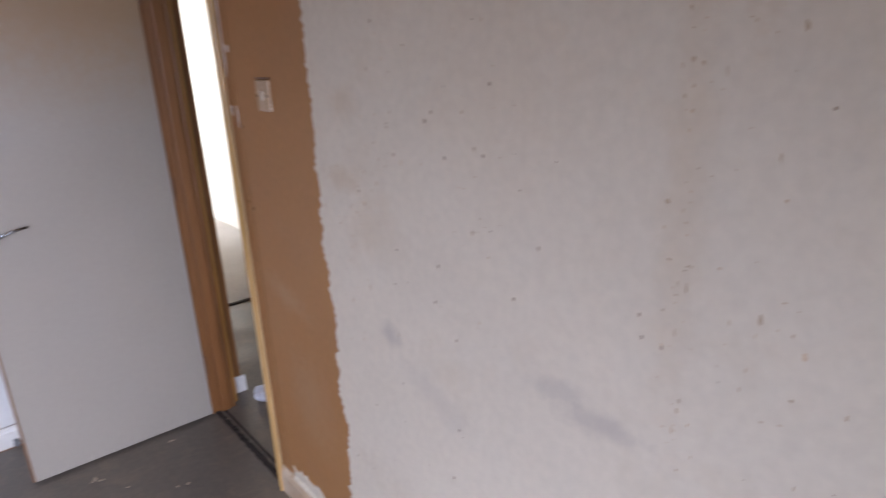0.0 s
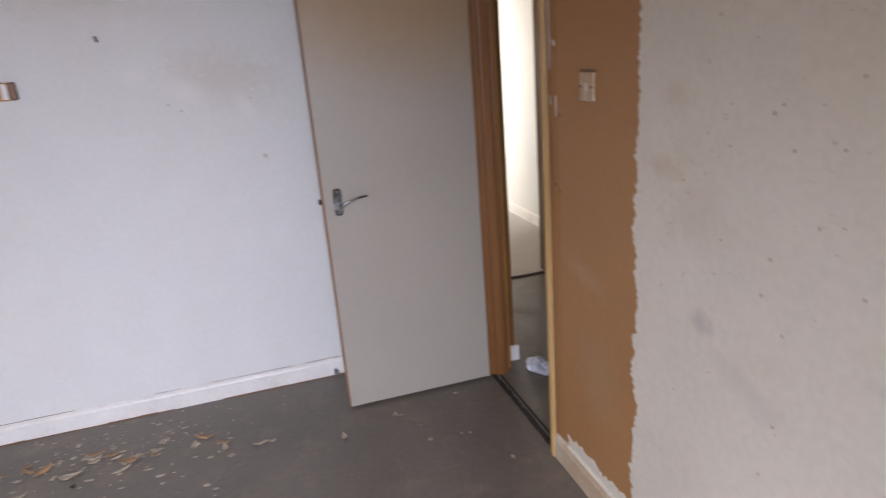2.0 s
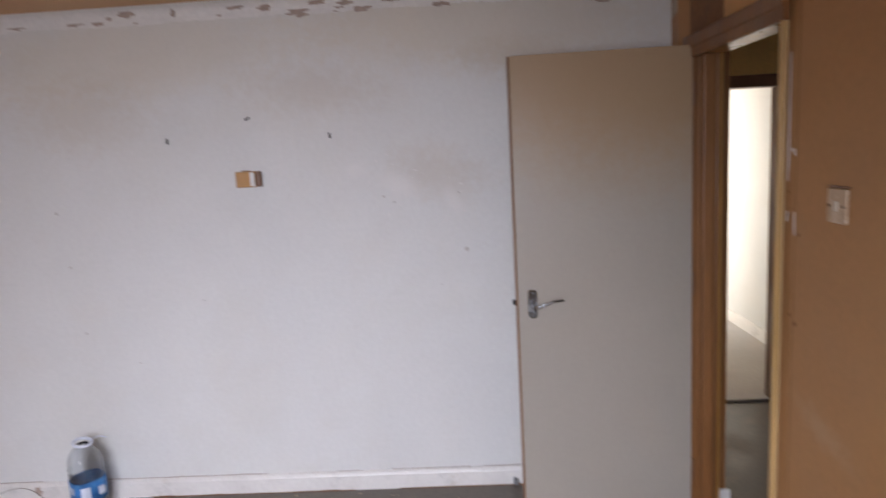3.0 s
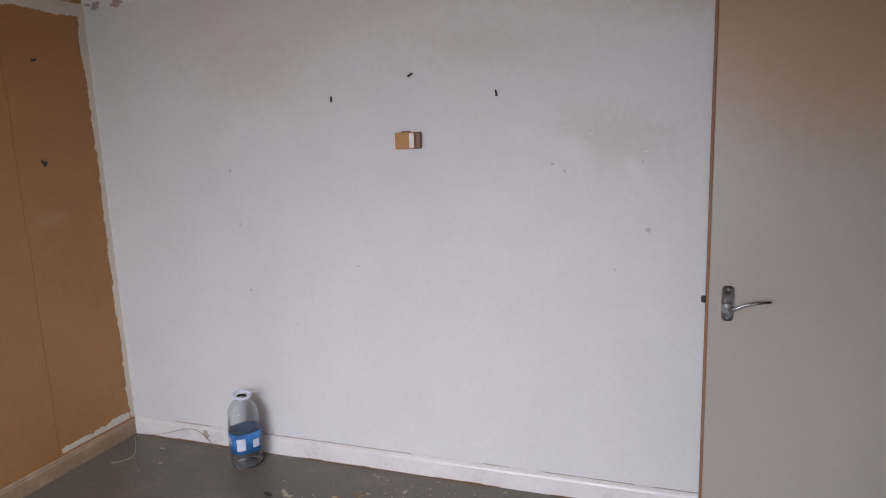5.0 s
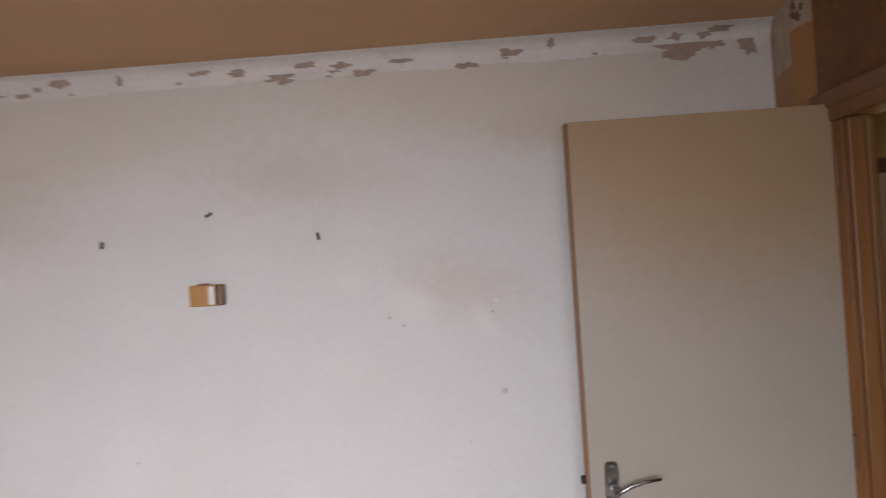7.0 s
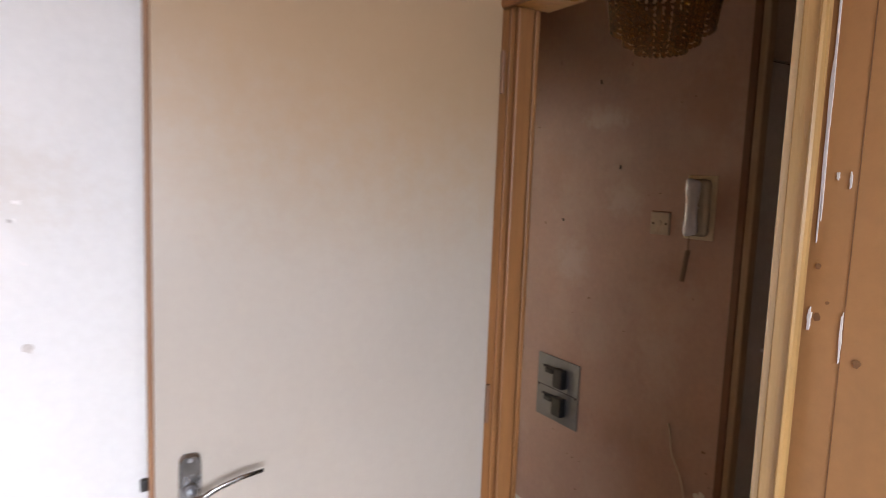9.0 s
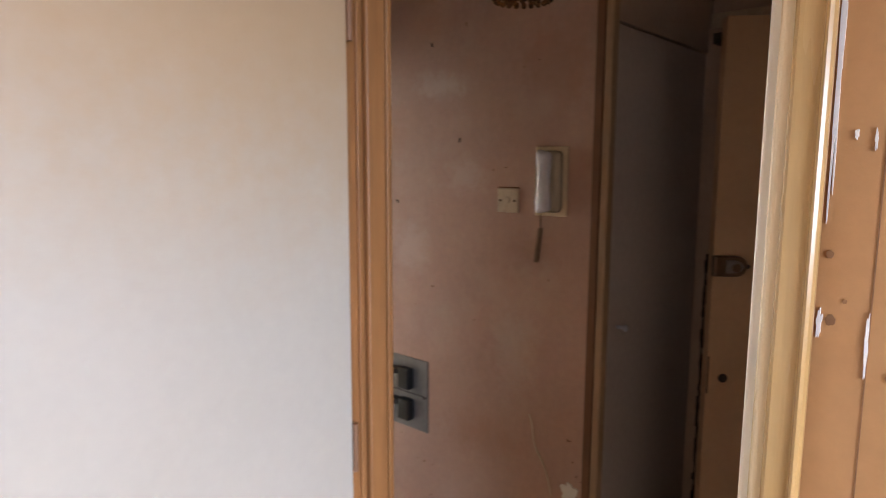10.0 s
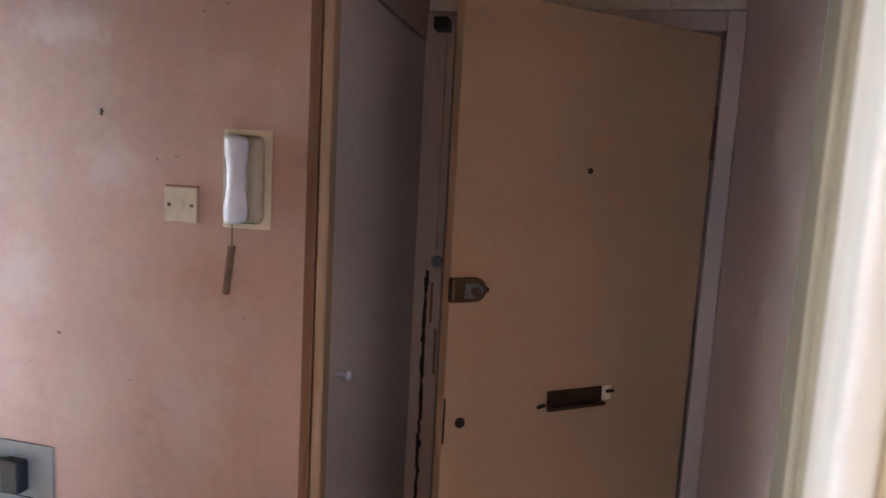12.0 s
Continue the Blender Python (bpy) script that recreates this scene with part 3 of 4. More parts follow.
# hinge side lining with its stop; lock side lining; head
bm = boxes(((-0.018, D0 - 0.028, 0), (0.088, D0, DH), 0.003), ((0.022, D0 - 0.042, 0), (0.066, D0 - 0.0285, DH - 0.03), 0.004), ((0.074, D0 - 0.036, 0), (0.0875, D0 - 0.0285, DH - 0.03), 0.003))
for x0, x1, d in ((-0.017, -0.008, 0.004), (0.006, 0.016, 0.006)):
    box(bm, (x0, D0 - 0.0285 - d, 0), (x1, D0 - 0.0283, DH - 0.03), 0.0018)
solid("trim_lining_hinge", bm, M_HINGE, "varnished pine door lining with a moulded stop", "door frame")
bm = boxes(((-0.012, D1, 0), (0.103, D1 + 0.033, DH), 0.006, 3))
solid("trim_lining_lock", bm, M_LINING, "varnished pine door lining in a lit tone with chipped edges", "door frame")
bm = boxes(((0.024, D1 + 0.0335, 0), (0.064, D1 + 0.052, DH - 0.03), 0.005, 3))
solid("trim_stop_lock", bm, M_PALE, "pale stripped wood door stop with scraped varnish", "door frame")
solid("trim_lining_head", boxes(((-0.011, D1 + 0.057, DH - 0.028), (0.115, D0 - 0.029, DH - 0.001), 0.003)), M_PINE, "varnished pine head of the door lining", "door frame")
# architrave on the lock side: bead, flat and outer bead
bm = bmesh.new()
arch = [(0, 0), (-0.003, 0.0005), (-0.006, 0.003), (-0.0075, 0.006), (-0.008, 0.029), (-0.010, 0.031), (-0.0135, 0.033), (-0.0145, 0.036), (-0.012, 0.0395), (-0.006, 0.0415), (0, 0.0415)]
moulding(bm, arch, lambda a, b: (a - 0.0125, -1.0535 - b * 0.9), 0, 2.02)
solid("trim_architrave", bm, M_ARCH, "varnished pine moulded architrave with worn edges", "door frame")
bm = bmesh.new()
headp = [(0, 0), (-0.012, 0), (-0.016, 0.006), (-0.016, 0.035), (-0.022, 0.040), (-0.022, 0.078), (-0.016, 0.084), (0, 0.084)]
sweep(bm, headp, lambda a, b, s: (a - 0.0125, -0.31 + (-1.10 + 0.31) * s, 1.943 + b))
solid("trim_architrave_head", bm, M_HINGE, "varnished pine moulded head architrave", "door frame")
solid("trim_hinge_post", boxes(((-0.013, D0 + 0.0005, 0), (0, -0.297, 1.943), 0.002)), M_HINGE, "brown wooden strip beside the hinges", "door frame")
bm = bmesh.new()
moulding(bm, [(0, 0), (0.012, 0), (0.016, 0.006), (0.016, 0.05), (0.010, 0.056), (0, 0.056)], lambda a, b: (a + 0.1005, D0 + 0.004 + b), 0, 2.04)
solid("trim_architrave_hall", bm, M_PINE, "varnished pine architrave on the hall side", "door frame")
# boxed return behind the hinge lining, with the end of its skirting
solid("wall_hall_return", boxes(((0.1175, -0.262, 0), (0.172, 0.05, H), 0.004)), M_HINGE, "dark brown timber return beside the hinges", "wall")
solid("baseboard_return", boxes(((0.118, -0.276, 0), (0.190, -0.2625, 0.085), 0.004)), M_SKIRT, "short white skirting end on the timber return", "skirting board")
# boxed pillar on the hall side of the doorway
solid("wall_hall_pillar", boxes(((0.1165, YR, 0), (0.192, -1.0495, H), 0.010, 3)), M_DUSKY, "dusky pink boxed pillar with a rounded glossy edge", "wall")
# olive and tan colours hold the shade on these unlit wood strips
solid("trim_pillar_board", boxes(((0.148, -1.049, 0), (0.183, -1.0395, 2.02), 0.003)), M_OLIVE, "unlit wood strip on the pillar, its shade coloured olive", "trim")
solid("trim_pillar_bead", boxes(((0.104, -1.049, 0), (0.138, -1.0395, 2.02), 0.003), ((0.1385, -1.049, 0), (0.1475, -1.037, 2.02), 0.003)), mat("shaded_tan_wood", (0.31, 0.245, 0.145), 0.5, var=0.12, scale=7, stretch=(1, 1, 0.2)), "worn tan bead and strip beside the doorway, coloured for shade", "trim")
# rough edge of old floor covering in the doorway
bm = bmesh.new()
for k in range(60):
    y = D1 + 0.03 + (D0 - D1 - 0.06) * k / 60
    box(bm, (-0.002 + rng.uniform(-0.006, 0.0), y, 0.0), (0.010 + rng.uniform(0, 0.008), y + 0.0115, 0.004 + 0.005 * rng.random()))
solid("threshold_strip", bm, M_DARK, "broken black edge of old floor covering in the doorway", "threshold")
solid("threshold_strip", boxes(((0.030, D1 + 0.03, 0), (0.040, D0 - 0.045, 0.005), 0.002)), M_DARK, "worn brown threshold strip in the doorway", "threshold")

# ---- the bedroom door ----
door = thing("door", (-0.022, -0.388, 0.012), "cream painted flush door standing wide open", "door")
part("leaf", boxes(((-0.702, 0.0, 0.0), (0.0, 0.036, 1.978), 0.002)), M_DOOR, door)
part("lipping", boxes(((-0.7105, 0.001, 0.001), (-0.7022, 0.035, 1.977), 0.0025)), M_DOOR_EDGE, door, "bare brown timber lipping on the door edge")


bm = bmesh.new()
edge = []
for i in range(40):
    a = 2 * math.pi * i / 40
    c, s = math.cos(a), math.sin(a)
    edge.append((-0.644 + 0.0195 * math.copysign(abs(c) ** 0.4, c), 0.990 + 0.059 * math.copysign(abs(s) ** 0.45, s)))
lo_r, mid_r, top_r = [[bm.verts.new((-0.644 + (x + 0.644) * k, y, 0.990 + (z - 0.990) * k)) for x, z in edge] for k, y in ((1, -0.0003), (1, -0.004), (0.9, -0.0075))]
for p, q in ((lo_r, mid_r), (mid_r, top_r)):
    for i in range(40):
        bm.faces.new((p[i], p[(i + 1) % 40], q[(i + 1) % 40], q[i]))
bm.faces.new(top_r), bm.faces.new(lo_r)
plate = part("handle_plate", bm, M_CHROME, door, "satin chrome handle backplate")
bm = bmesh.new()
cyl(bm, (-0.644, -0.006, 0.982), (-0.644, -0.014, 0.982), 0.014, 0.011)
part("rose", bm, M_CHROME, plate, smooth=False)
bm = bmesh.new()
path = [(-0.644, -0.012, 0.980, 0.0075), (-0.644, -0.034, 0.978, 0.0065), (-0.634, -0.044, 0.978, 0.0065), (-0.604, -0.047, 0.994, 0.0055), (-0.564, -0.046, 1.005, 0.0048), (-0.522, -0.042, 1.009, 0.0038)]
rings = []
for x, y, z, r in path:
    rings.append([bm.verts.new((x + (r * math.sin(a) if x < -0.64 else 0), y + (r * math.sin(a) * 0.6 if x > -0.64 else 0), z + r * math.cos(a))) for a in [2 * math.pi * i / 12 for i in range(12)]])
for a, b in zip(rings, rings[1:]):
    for i in range(12):
        bm.faces.new((a[i], a[(i + 1) % 12], b[(i + 1) % 12], b[i]))
bm.faces.new(rings[0]), bm.faces.new(rings[-1])
part("lever", bm, M_CHROME, plate, "curved chrome lever", smooth=True)
for z in (0.943, 1.037):
    bm = bmesh.new()
    cyl(bm, (-0.644, -0.0065, z), (-0.644, -0.0085, z), 0.004, n=10)
    part("screw", bm, M_STEEL, plate)
part("latch_bolt", boxes(((-0.724, 0.011, 0.985), (-0.7106, 0.025, 1.007), 0.003)), M_BLACK, door, "small black latch bolt")
for z in (0.2, 1.0, 1.75):
    bm = bmesh.new()
    cyl(bm, (0.003, -0.004, z), (0.003, -0.004, z + 0.09), 0.005, n=12)
    part("hinge", bm, M_BROWN, door)

# ---- small bedroom things ----
sw = thing("light_switch", (0.0, -1.348, 1.455), "tan painted-over light switch on orange plaster", "switch")
part("face_plate", boxes(((-0.010, -0.040, -0.043), (-0.0005, 0.040, 0.043), 0.004)), M_SWITCH, sw)
part("rocker", boxes(((-0.014, -0.008, -0.013), (-0.0095, 0.008, 0.013), 0.002)), M_IVORY, sw)
for y in (-0.03, 0.03):
    bm = bmesh.new()
    cyl(bm, (-0.0098, y, 0), (-0.0112, y, 0), 0.004, n=10)
    part("screw", bm, M_BRASS, sw)
part("paint_edge", boxes(((-0.006, -0.042, 0.0445), (-0.0005, 0.042, 0.050), 0.001)), M_BROWN, sw, "dark gap above the plate")

bx = thing("socket_cover", (-1.918, 0.0, 1.563), "small brown plastic wall box with a white insert", "wall box")
part("body", boxes(((-0.056, -0.030, -0.036), (0.036, -0.0005, 0.036), 0.004)), M_TAPE, bx)
part("insert", boxes(((0.012, -0.0335, -0.031), (0.034, -0.0302, 0.031), 0.0015)), M_SKIRT, bx, "white insert strip")
# the box's side shadow, modelled as a dark brown block
part("side_shadow", boxes(((0.0365, -0.026, -0.036), (0.060, -0.0005, 0.036), 0.005)), M_BROWN, bx, "dark brown block standing in for the shadow beside the box")
part("clip", boxes(((-0.03, -0.016, 0.0363), (0.01, -0.004, 0.041), 0.001)), M_BROWN, bx)


def nail(at, out, tilt, label, k=1.0):
    """A bent black screw clip sticking out of a wall."""
    t = thing("wall_screw", at, label, "screw", "screws in the walls")
    o = Vector(out)
    side = Vector((math.cos(tilt) * (1 if abs(o.y) > 0.5 else 0), math.cos(tilt) * (1 if abs(o.x) > 0.5 else 0), math.sin(tilt)))
    bm = bmesh.new()
    cyl(bm, (0, 0, 0), o * 0.009 * k, 0.003 * k, n=10)
    part("shank", bm, M_DARK, t)
    bm = bmesh.new()
    cyl(bm, (o * 0.008 - side * 0.010) * k, (o * 0.009 + side * 0.010) * k, 0.0038 * k, n=10)
    ball(bm, (o * 0.008 - side * 0.010) * k, 0.0055 * k)
    part("head", bm, M_DARK, t)


for at, tilt in (((-2.282, 0, 1.760), 1.5), ((-1.897, 0, 1.839), 0.5), ((-1.526, 0, 1.744), 1.75)):
    nail(at, (0, -1, 0), tilt, "bent black picture screw in the white wall")
for at, tilt in (((XL, -0.331, 1.518), 1.0), ((XL, -0.318, 1.996), 0.3), ((XL, -0.345, 1.527), 2.2)):
    nail(at, (1, 0, 0), tilt, "bent black screw in the stripped orange wall")

# water bottle
bt = thing("water_bottle", (-2.815, -0.135, 0.0), "clear large plastic water bottle with a blue label", "bottle", turn=8)


def lathe(bm, prof, n=28, square=0.0):
    rings = []
    for r, z in prof:
        ring = []
        for i in range(n):
            a = 2 * math.pi * i / n
            k = r * (1 + square * 0.10 * math.cos(4 * a))
            ring.append(bm.verts.new((k * math.cos(a), k * math.sin(a), z)))
        rings.append(ring)
    for a, b in zip(rings, rings[1:]):
        for i in range(n):
            bm.faces.new((a[i], a[(i + 1) % n], b[(i + 1) % n], b[i]))
    bm.faces.new(list(reversed(rings[0]))), bm.faces.new(rings[-1])
    return bm


prof = [(0.060, 0.004), (0.078, 0.0), (0.088, 0.012), (0.090, 0.03), (0.079, 0.042), (0.090, 0.055), (0.081, 0.067), (0.091, 0.08), (0.088, 0.086), (0.088, 0.195), (0.091, 0.205), (0.081, 0.215), (0.091, 0.226), (0.080, 0.238), (0.090, 0.25), (0.082, 0.262), (0.087, 0.275), (0.084, 0.295), (0.074, 0.320), (0.056, 0.342), (0.038, 0.354), (0.029, 0.359), (0.029, 0.376)]
shell = [(r * 0.86, z * 0.95) for r, z in prof]
shell += [(r - 0.002, z if z > 0.01 else 0.006) for r, z in reversed(shell[1:])]
part("body", lathe(bmesh.new(), shell, 32, 0.5), G_PET, bt, "clear ribbed plastic body", smooth=True)
M_LABEL = mat("blue_label", (0.025, 0.16, 0.40), 0.35, var=0.35, scale=14, stain=(0.10, 0.34, 0.60), stain_scale=12, stain_cut=(0.52, 0.62), stain_amt=0.8)
lab = bmesh.new()
ring = [[lab.verts.new(((0.0795 + o) * (1 + 0.05 * math.cos(4 * a)) * math.cos(a), (0.0795 + o) * (1 + 0.05 * math.cos(4 * a)) * math.sin(a), z)) for a in [2 * math.pi * i / 40 for i in range(40)]] for o, z in ((0, 0.084), (0, 0.186), (-0.001, 0.186), (-0.001, 0.084))]
for a, b in zip(ring, ring[1:] + ring[:1]):
    for i in range(40):
        lab.faces.new((a[i], a[(i + 1) % 40], b[(i + 1) % 40], b[i]))
label = part("label", lab, M_LABEL, bt, "wrapped blue paper label", smooth=True)
for a0, a1, z0, z1 in ((-1.55, -1.05, 0.105, 0.165), (-2.35, -2.0, 0.13, 0.165), (-0.6, -0.2, 0.11, 0.15)):
    bm = bmesh.new()
    cols = [[bm.verts.new(((0.0815 + d) * (1 + 0.05 * math.cos(4 * a)) * math.cos(a), (0.0815 + d) * (1 + 0.05 * math.cos(4 * a)) * math.sin(a), z)) for d, z in ((0, z0), (0, z1), (0.0006, z1), (0.0006, z0))] for a in [a0 + (a1 - a0) * i / 6 for i in range(7)]]
    for p, q in zip(cols, cols[1:]):
        for i in range(4):
            bm.faces.new((p[i], p[(i + 1) % 4], q[(i + 1) % 4], q[i]))
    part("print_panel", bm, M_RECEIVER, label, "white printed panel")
def ring_tube(bm, rx, ry, r, at, tilt, n=28, m=8):
    """A round bar bent into an oval ring, tilted about its own x."""
    turn = Matrix.Translation(at) @ Matrix.Rotation(tilt, 4, "X") @ Matrix.Rotation(tilt * 0.6, 4, "Y")
    rings = []
    for i in range(n):
        a = 2 * math.pi * i / n
        c = Vector((rx * math.cos(a), ry * math.sin(a), 0))
        out = c.normalized()
        rings.append([bm.verts.new(turn @ (c + out * r * math.cos(2 * math.pi * k / m) + Vector((0, 0, r * math.sin(2 * math.pi * k / m))))) for k in range(m)])
    for i in range(n):
        for k in range(m):
            bm.faces.new((rings[i][k], rings[(i + 1) % n][k], rings[(i + 1) % n][(k + 1) % m], rings[i][(k + 1) % m]))
    return bm


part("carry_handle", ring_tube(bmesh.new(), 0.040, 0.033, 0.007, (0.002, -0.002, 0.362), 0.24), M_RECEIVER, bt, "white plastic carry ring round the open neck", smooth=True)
bm = bmesh.new()
for i in range(7):
    q = i / 7
    box(bm, (0.038 + 0.075 * q, -0.006, 0.370 + 0.014 * math.sin(3 * q)), (0.038 + 0.075 * (q + 0.15), 0.004, 0.374 + 0.014 * math.sin(3 * q)), 0.001)
part("torn_strap", bm, M_RECEIVER, bt, "torn end of the white strap")


def tube(name, pts, r, material, label, category):
    cu = bpy.data.curves.new(name, "CURVE")
    cu.dimensions, cu.bevel_depth, cu.bevel_resolution = "3D", r, 2
    sp = cu.splines.new("NURBS")
    sp.points.add(len(pts) - 1)
    for p, q in zip(sp.points, pts):
        p.co = (*q, 1)
    sp.use_endpoint_u, sp.order_u = True, 4
    cu.materials.append(material)
    tmp = bpy.data.objects.new(name, cu)
    me = bpy.data.meshes.new_from_object(tmp)
    bpy.data.objects.remove(tmp)
    return tagged(new(name, me), label, category)


M_TCABLE = mat("grey_brown_cable", (0.30, 0.25, 0.20), 0.5)
tube("cable", [(-3.6, -0.022, 0.004), (-3.50, -0.024, 0.006), (-3.36, -0.022, 0.05), (-3.25, -0.020, 0.085), (-3.18, -0.020, 0.06), (-3.12, -0.03, 0.012), (-3.08, -0.04, 0.003), (-3.0, -0.05, 0.003)], 0.0017, M_TCABLE, "thin loose cable looped over the skirting", "cable")
tube("cable", [(-3.62, -0.05, 0.003), (-3.55, -0.12, 0.003), (-3.45, -0.20, 0.003), (-3.42, -0.28, 0.003), (-3.50, -0.33, 0.003)], 0.0012, M_IVORY, "thin pale cable lying on the floor", "cable")
ds = thing("door_stop", (-0.745, -0.018, 0.028), "small grey metal stop on the skirting board", "door stop")
bm = bmesh.new()
cyl(bm, (0, 0, 0), (0, -0.022, 0), 0.011, 0.008, n=14)
part("stem", bm, M_STEEL, ds)
bm = bmesh.new()
cyl(bm, (0, -0.022, 0), (0, -0.034, 0), 0.013, n=14)
part("rubber_tip", bm, M_STEEL, ds)

# crumpled white rag in the hall doorway
bm = bmesh.new()
bmesh.ops.create_icosphere(bm, subdivisions=4, radius=0.06, matrix=Matrix.Diagonal((1.0, 1.1, 0.62, 1)))
for v in bm.verts:
    v.co *= 1 + 0.45 * noise.noise(v.co * 22) + 0.2 * noise.noise(v.co * 60)
    v.co.z = max(v.co.z + 0.026, 0.0)
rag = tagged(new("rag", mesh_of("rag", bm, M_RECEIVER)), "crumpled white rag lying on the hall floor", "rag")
rag.matrix_world = pose(0.235, -0.43, 0.001)

# paint flakes and plaster crumbs on the floor
flakes = bmesh.new()


def on_floor(u, v, d):
    return (u, v, 0.0005 + d)


for k in range(300):
    u, v = rng.gauss(-1.75, 0.33), -0.05 - abs(rng.gauss(0.27, 0.15))
    if k % 4 == 0:
        u, v = rng.uniform(-3.4, -0.1), rng.uniform(-1.9, -0.05)
    if u > -0.06 or u < XL + 0.05:
        continue
    r = 0.002 + 0.014 * rng.random() ** 4
    blob(flakes, u, v, r, r * rng.uniform(0.3, 0.9), on_floor, 0.001 + 0.002 * rng.random(), k * 1.9, 13, 1.0)
solid("paint_flakes", flakes, M_FLAKE, "scattered pale paint flakes and plaster crumbs", "flakes", "stuff")
for i, (u, v, r) in enumerate(((-1.572, -0.303, 0.03), (-1.434, -0.40, 0.032), (-1.60, -0.37, 0.024), (-1.895, -0.30, 0.02), (-1.684, -0.368, 0.022), (-0.797, -0.602, 0.026), (-1.3, -0.47, 0.028), (-2.0, -0.4, 0.018), (-1.1, -0.5, 0.018), (-0.55, -0.52, 0.018))):
    bm = bmesh.new()
    blob(bm, 0, 0, r, r * 0.55, lambda a, b, d: (a, b, d + 0.3 * a * a / r), 0.0015, i * 3.3, 22, 0.9)
    ob = tagged(new("paint_flake", mesh_of("paint_flake", bm, M_FLAKE)), "curled pale flake of paint on the floor", "flake", "flakes on the floor")
    ob.matrix_world = pose(u, v, 0.0006, 0, 0, rng.uniform(0, 180)) @ Matrix.Scale(0.9, 4)
M_RUSTY = mat("orange_brown_flake", (0.33, 0.20, 0.105), 0.8, var=0.25, scale=12, fine=0.2)
heap_rng = random.Random(23)
for i in range(30):
    u = heap_rng.gauss(-1.80, 0.30)
    v = -0.37 - 0.10 * (u + 1.8) + heap_rng.gauss(0, 0.06)
    r = heap_rng.uniform(0.012, 0.038)
    bm = bmesh.new()
    blob(bm, 0, 0, r, r * heap_rng.uniform(0.22, 0.5), lambda a, b, d: (a, b, d + 0.25 * a * a / r), 0.0015, i * 2.7 + 40, 20, 1.0)
    rusty = i % 2
    ob = tagged(new("paint_flake", mesh_of("paint_flake", bm, M_RUSTY if rusty else M_FLAKE)), "orange-brown sliver of old floor covering" if rusty else "curled pale flake of paint on the floor", "flake", "flakes on the floor")
    ob.matrix_world = pose(u, min(v, -0.08), 0.0026, 0, 0, heap_rng.uniform(-40, 40))
crumb = bmesh.new()
for u, v in ((-2.55, -0.36), (-2.53, -0.37), (-1.9, -0.5)):
    ball(crumb, (u, v, 0.006), 0.012, (1, 0.6, 0.5))
solid("grit", crumb, M_DARK, "dark crumbs of grit on the floor", "grit", "stuff")

# ---- windows ----
def window(name, x, y, turn, width, z0, z1, label):
    """A two-light window; it faces the room along its own +y."""
    inward = 1
    x0, x1 = -width / 2, width / 2
    w = thing(name, (x, y, z0), label, "window", kind="structure", turn=turn)
    hw, h = (x1 - x0) / 2, z1 - z0
    fr = part("window_frame", boxes(((-hw, -0.03, 0), (-hw + 0.06, 0.03, h)), ((hw - 0.06, -0.03, 0), (hw, 0.03, h)), ((-hw + 0.06, -0.03, 0), (hw - 0.06, 0.03, 0.06)), ((-hw + 0.06, -0.03, h - 0.06), (hw - 0.06, 0.03, h)), ((-0.03, -0.03, 0.06), (0.03, 0.03, h - 0.06))), M_FRAME, w, "white window frame")
    for a, b in ((-hw + 0.06, -0.03), (0.03, hw - 0.06)):
        p = part("pane", boxes(((a, -0.003, 0.06), (b, 0.003, h - 0.06))), G_CLEAR, w)
        p.visible_shadow = False
    part("window_sill", boxes(((-hw, min(0.031 * inward, 0.16 * inward), -0.03), (hw, max(0.031 * inward, 0.16 * inward), 0.0), 0.004)), M_FRAME, w)
    return w


window("window_1", (W0 + W1) / 2, YS - 0.11, 0, W1 - W0, WZ0, WZ1, "wide white framed bedroom window")
window("window_2", -1.36, 3.65, -90, 1.5, 0.9, 2.1, "white framed window of the far room")
solid("ground", boxes(((-60, -60, -3.2), (60, 60, -3.0))), mat("outdoor_ground", (0.14, 0.14, 0.12), 0.9, var=0.3, scale=0.3), "grey green ground outside the windows", "ground")

# ---- hall ----
# far doorway frame
fw = thing("door_frame", (0.15, YF, 0), "dark brown frame of the far room doorway", "door frame", kind="structure")
part("head", boxes(((0.0, -0.012, 1.90), (0.765, 0.112, 1.969), 0.004)), M_BROWN, fw)
part("jamb", boxes(((0.0, -0.012, 0), (0.03, 0.112, 1.8995), 0.003)), M_BROWN, fw)
part("jamb", boxes(((0.757, -0.012, 0), (0.765, 0.112, 1.8995), 0.003)), M_BROWN, fw)
solid("threshold_strip", boxes(((0.18, YF - 0.005, 0), (0.885, YF + 0.03, 0.008), 0.002)), M_DARK, "black threshold strip of the far room", "threshold")

# meter plate with two black switches
mp = thing("meter_plate", (XP, 0.466, 0.688), "grey steel plate with two black switches", "switch plate")
part("plate", boxes(((-0.006, -0.133, -0.140), (-0.0005, 0.133, 0.140), 0.002)), M_STEEL, mp)
part("joint", boxes(((-0.0072, -0.127, -0.002), (-0.0062, 0.127, 0.001))), M_DARK, mp, "dark horizontal joint")
for z in (0.062, -0.060):
    k = part("switch", boxes(((-0.040, -0.062, z - 0.042), (-0.0063, -0.004, z + 0.040), 0.006)), M_BLACK, mp, "black moulded switch block")
    bm = boxes(((-0.046, -0.004, z + 0.012), (-0.0075, 0.042, z + 0.034), 0.006))
    part("lever", bm, M_BLACK, k)
    bm = boxes(((-0.018, 0.035, z + 0.022), (-0.0075, 0.085, z + 0.032), 0.003))
    part("pointer", bm, M_BLACK, k)
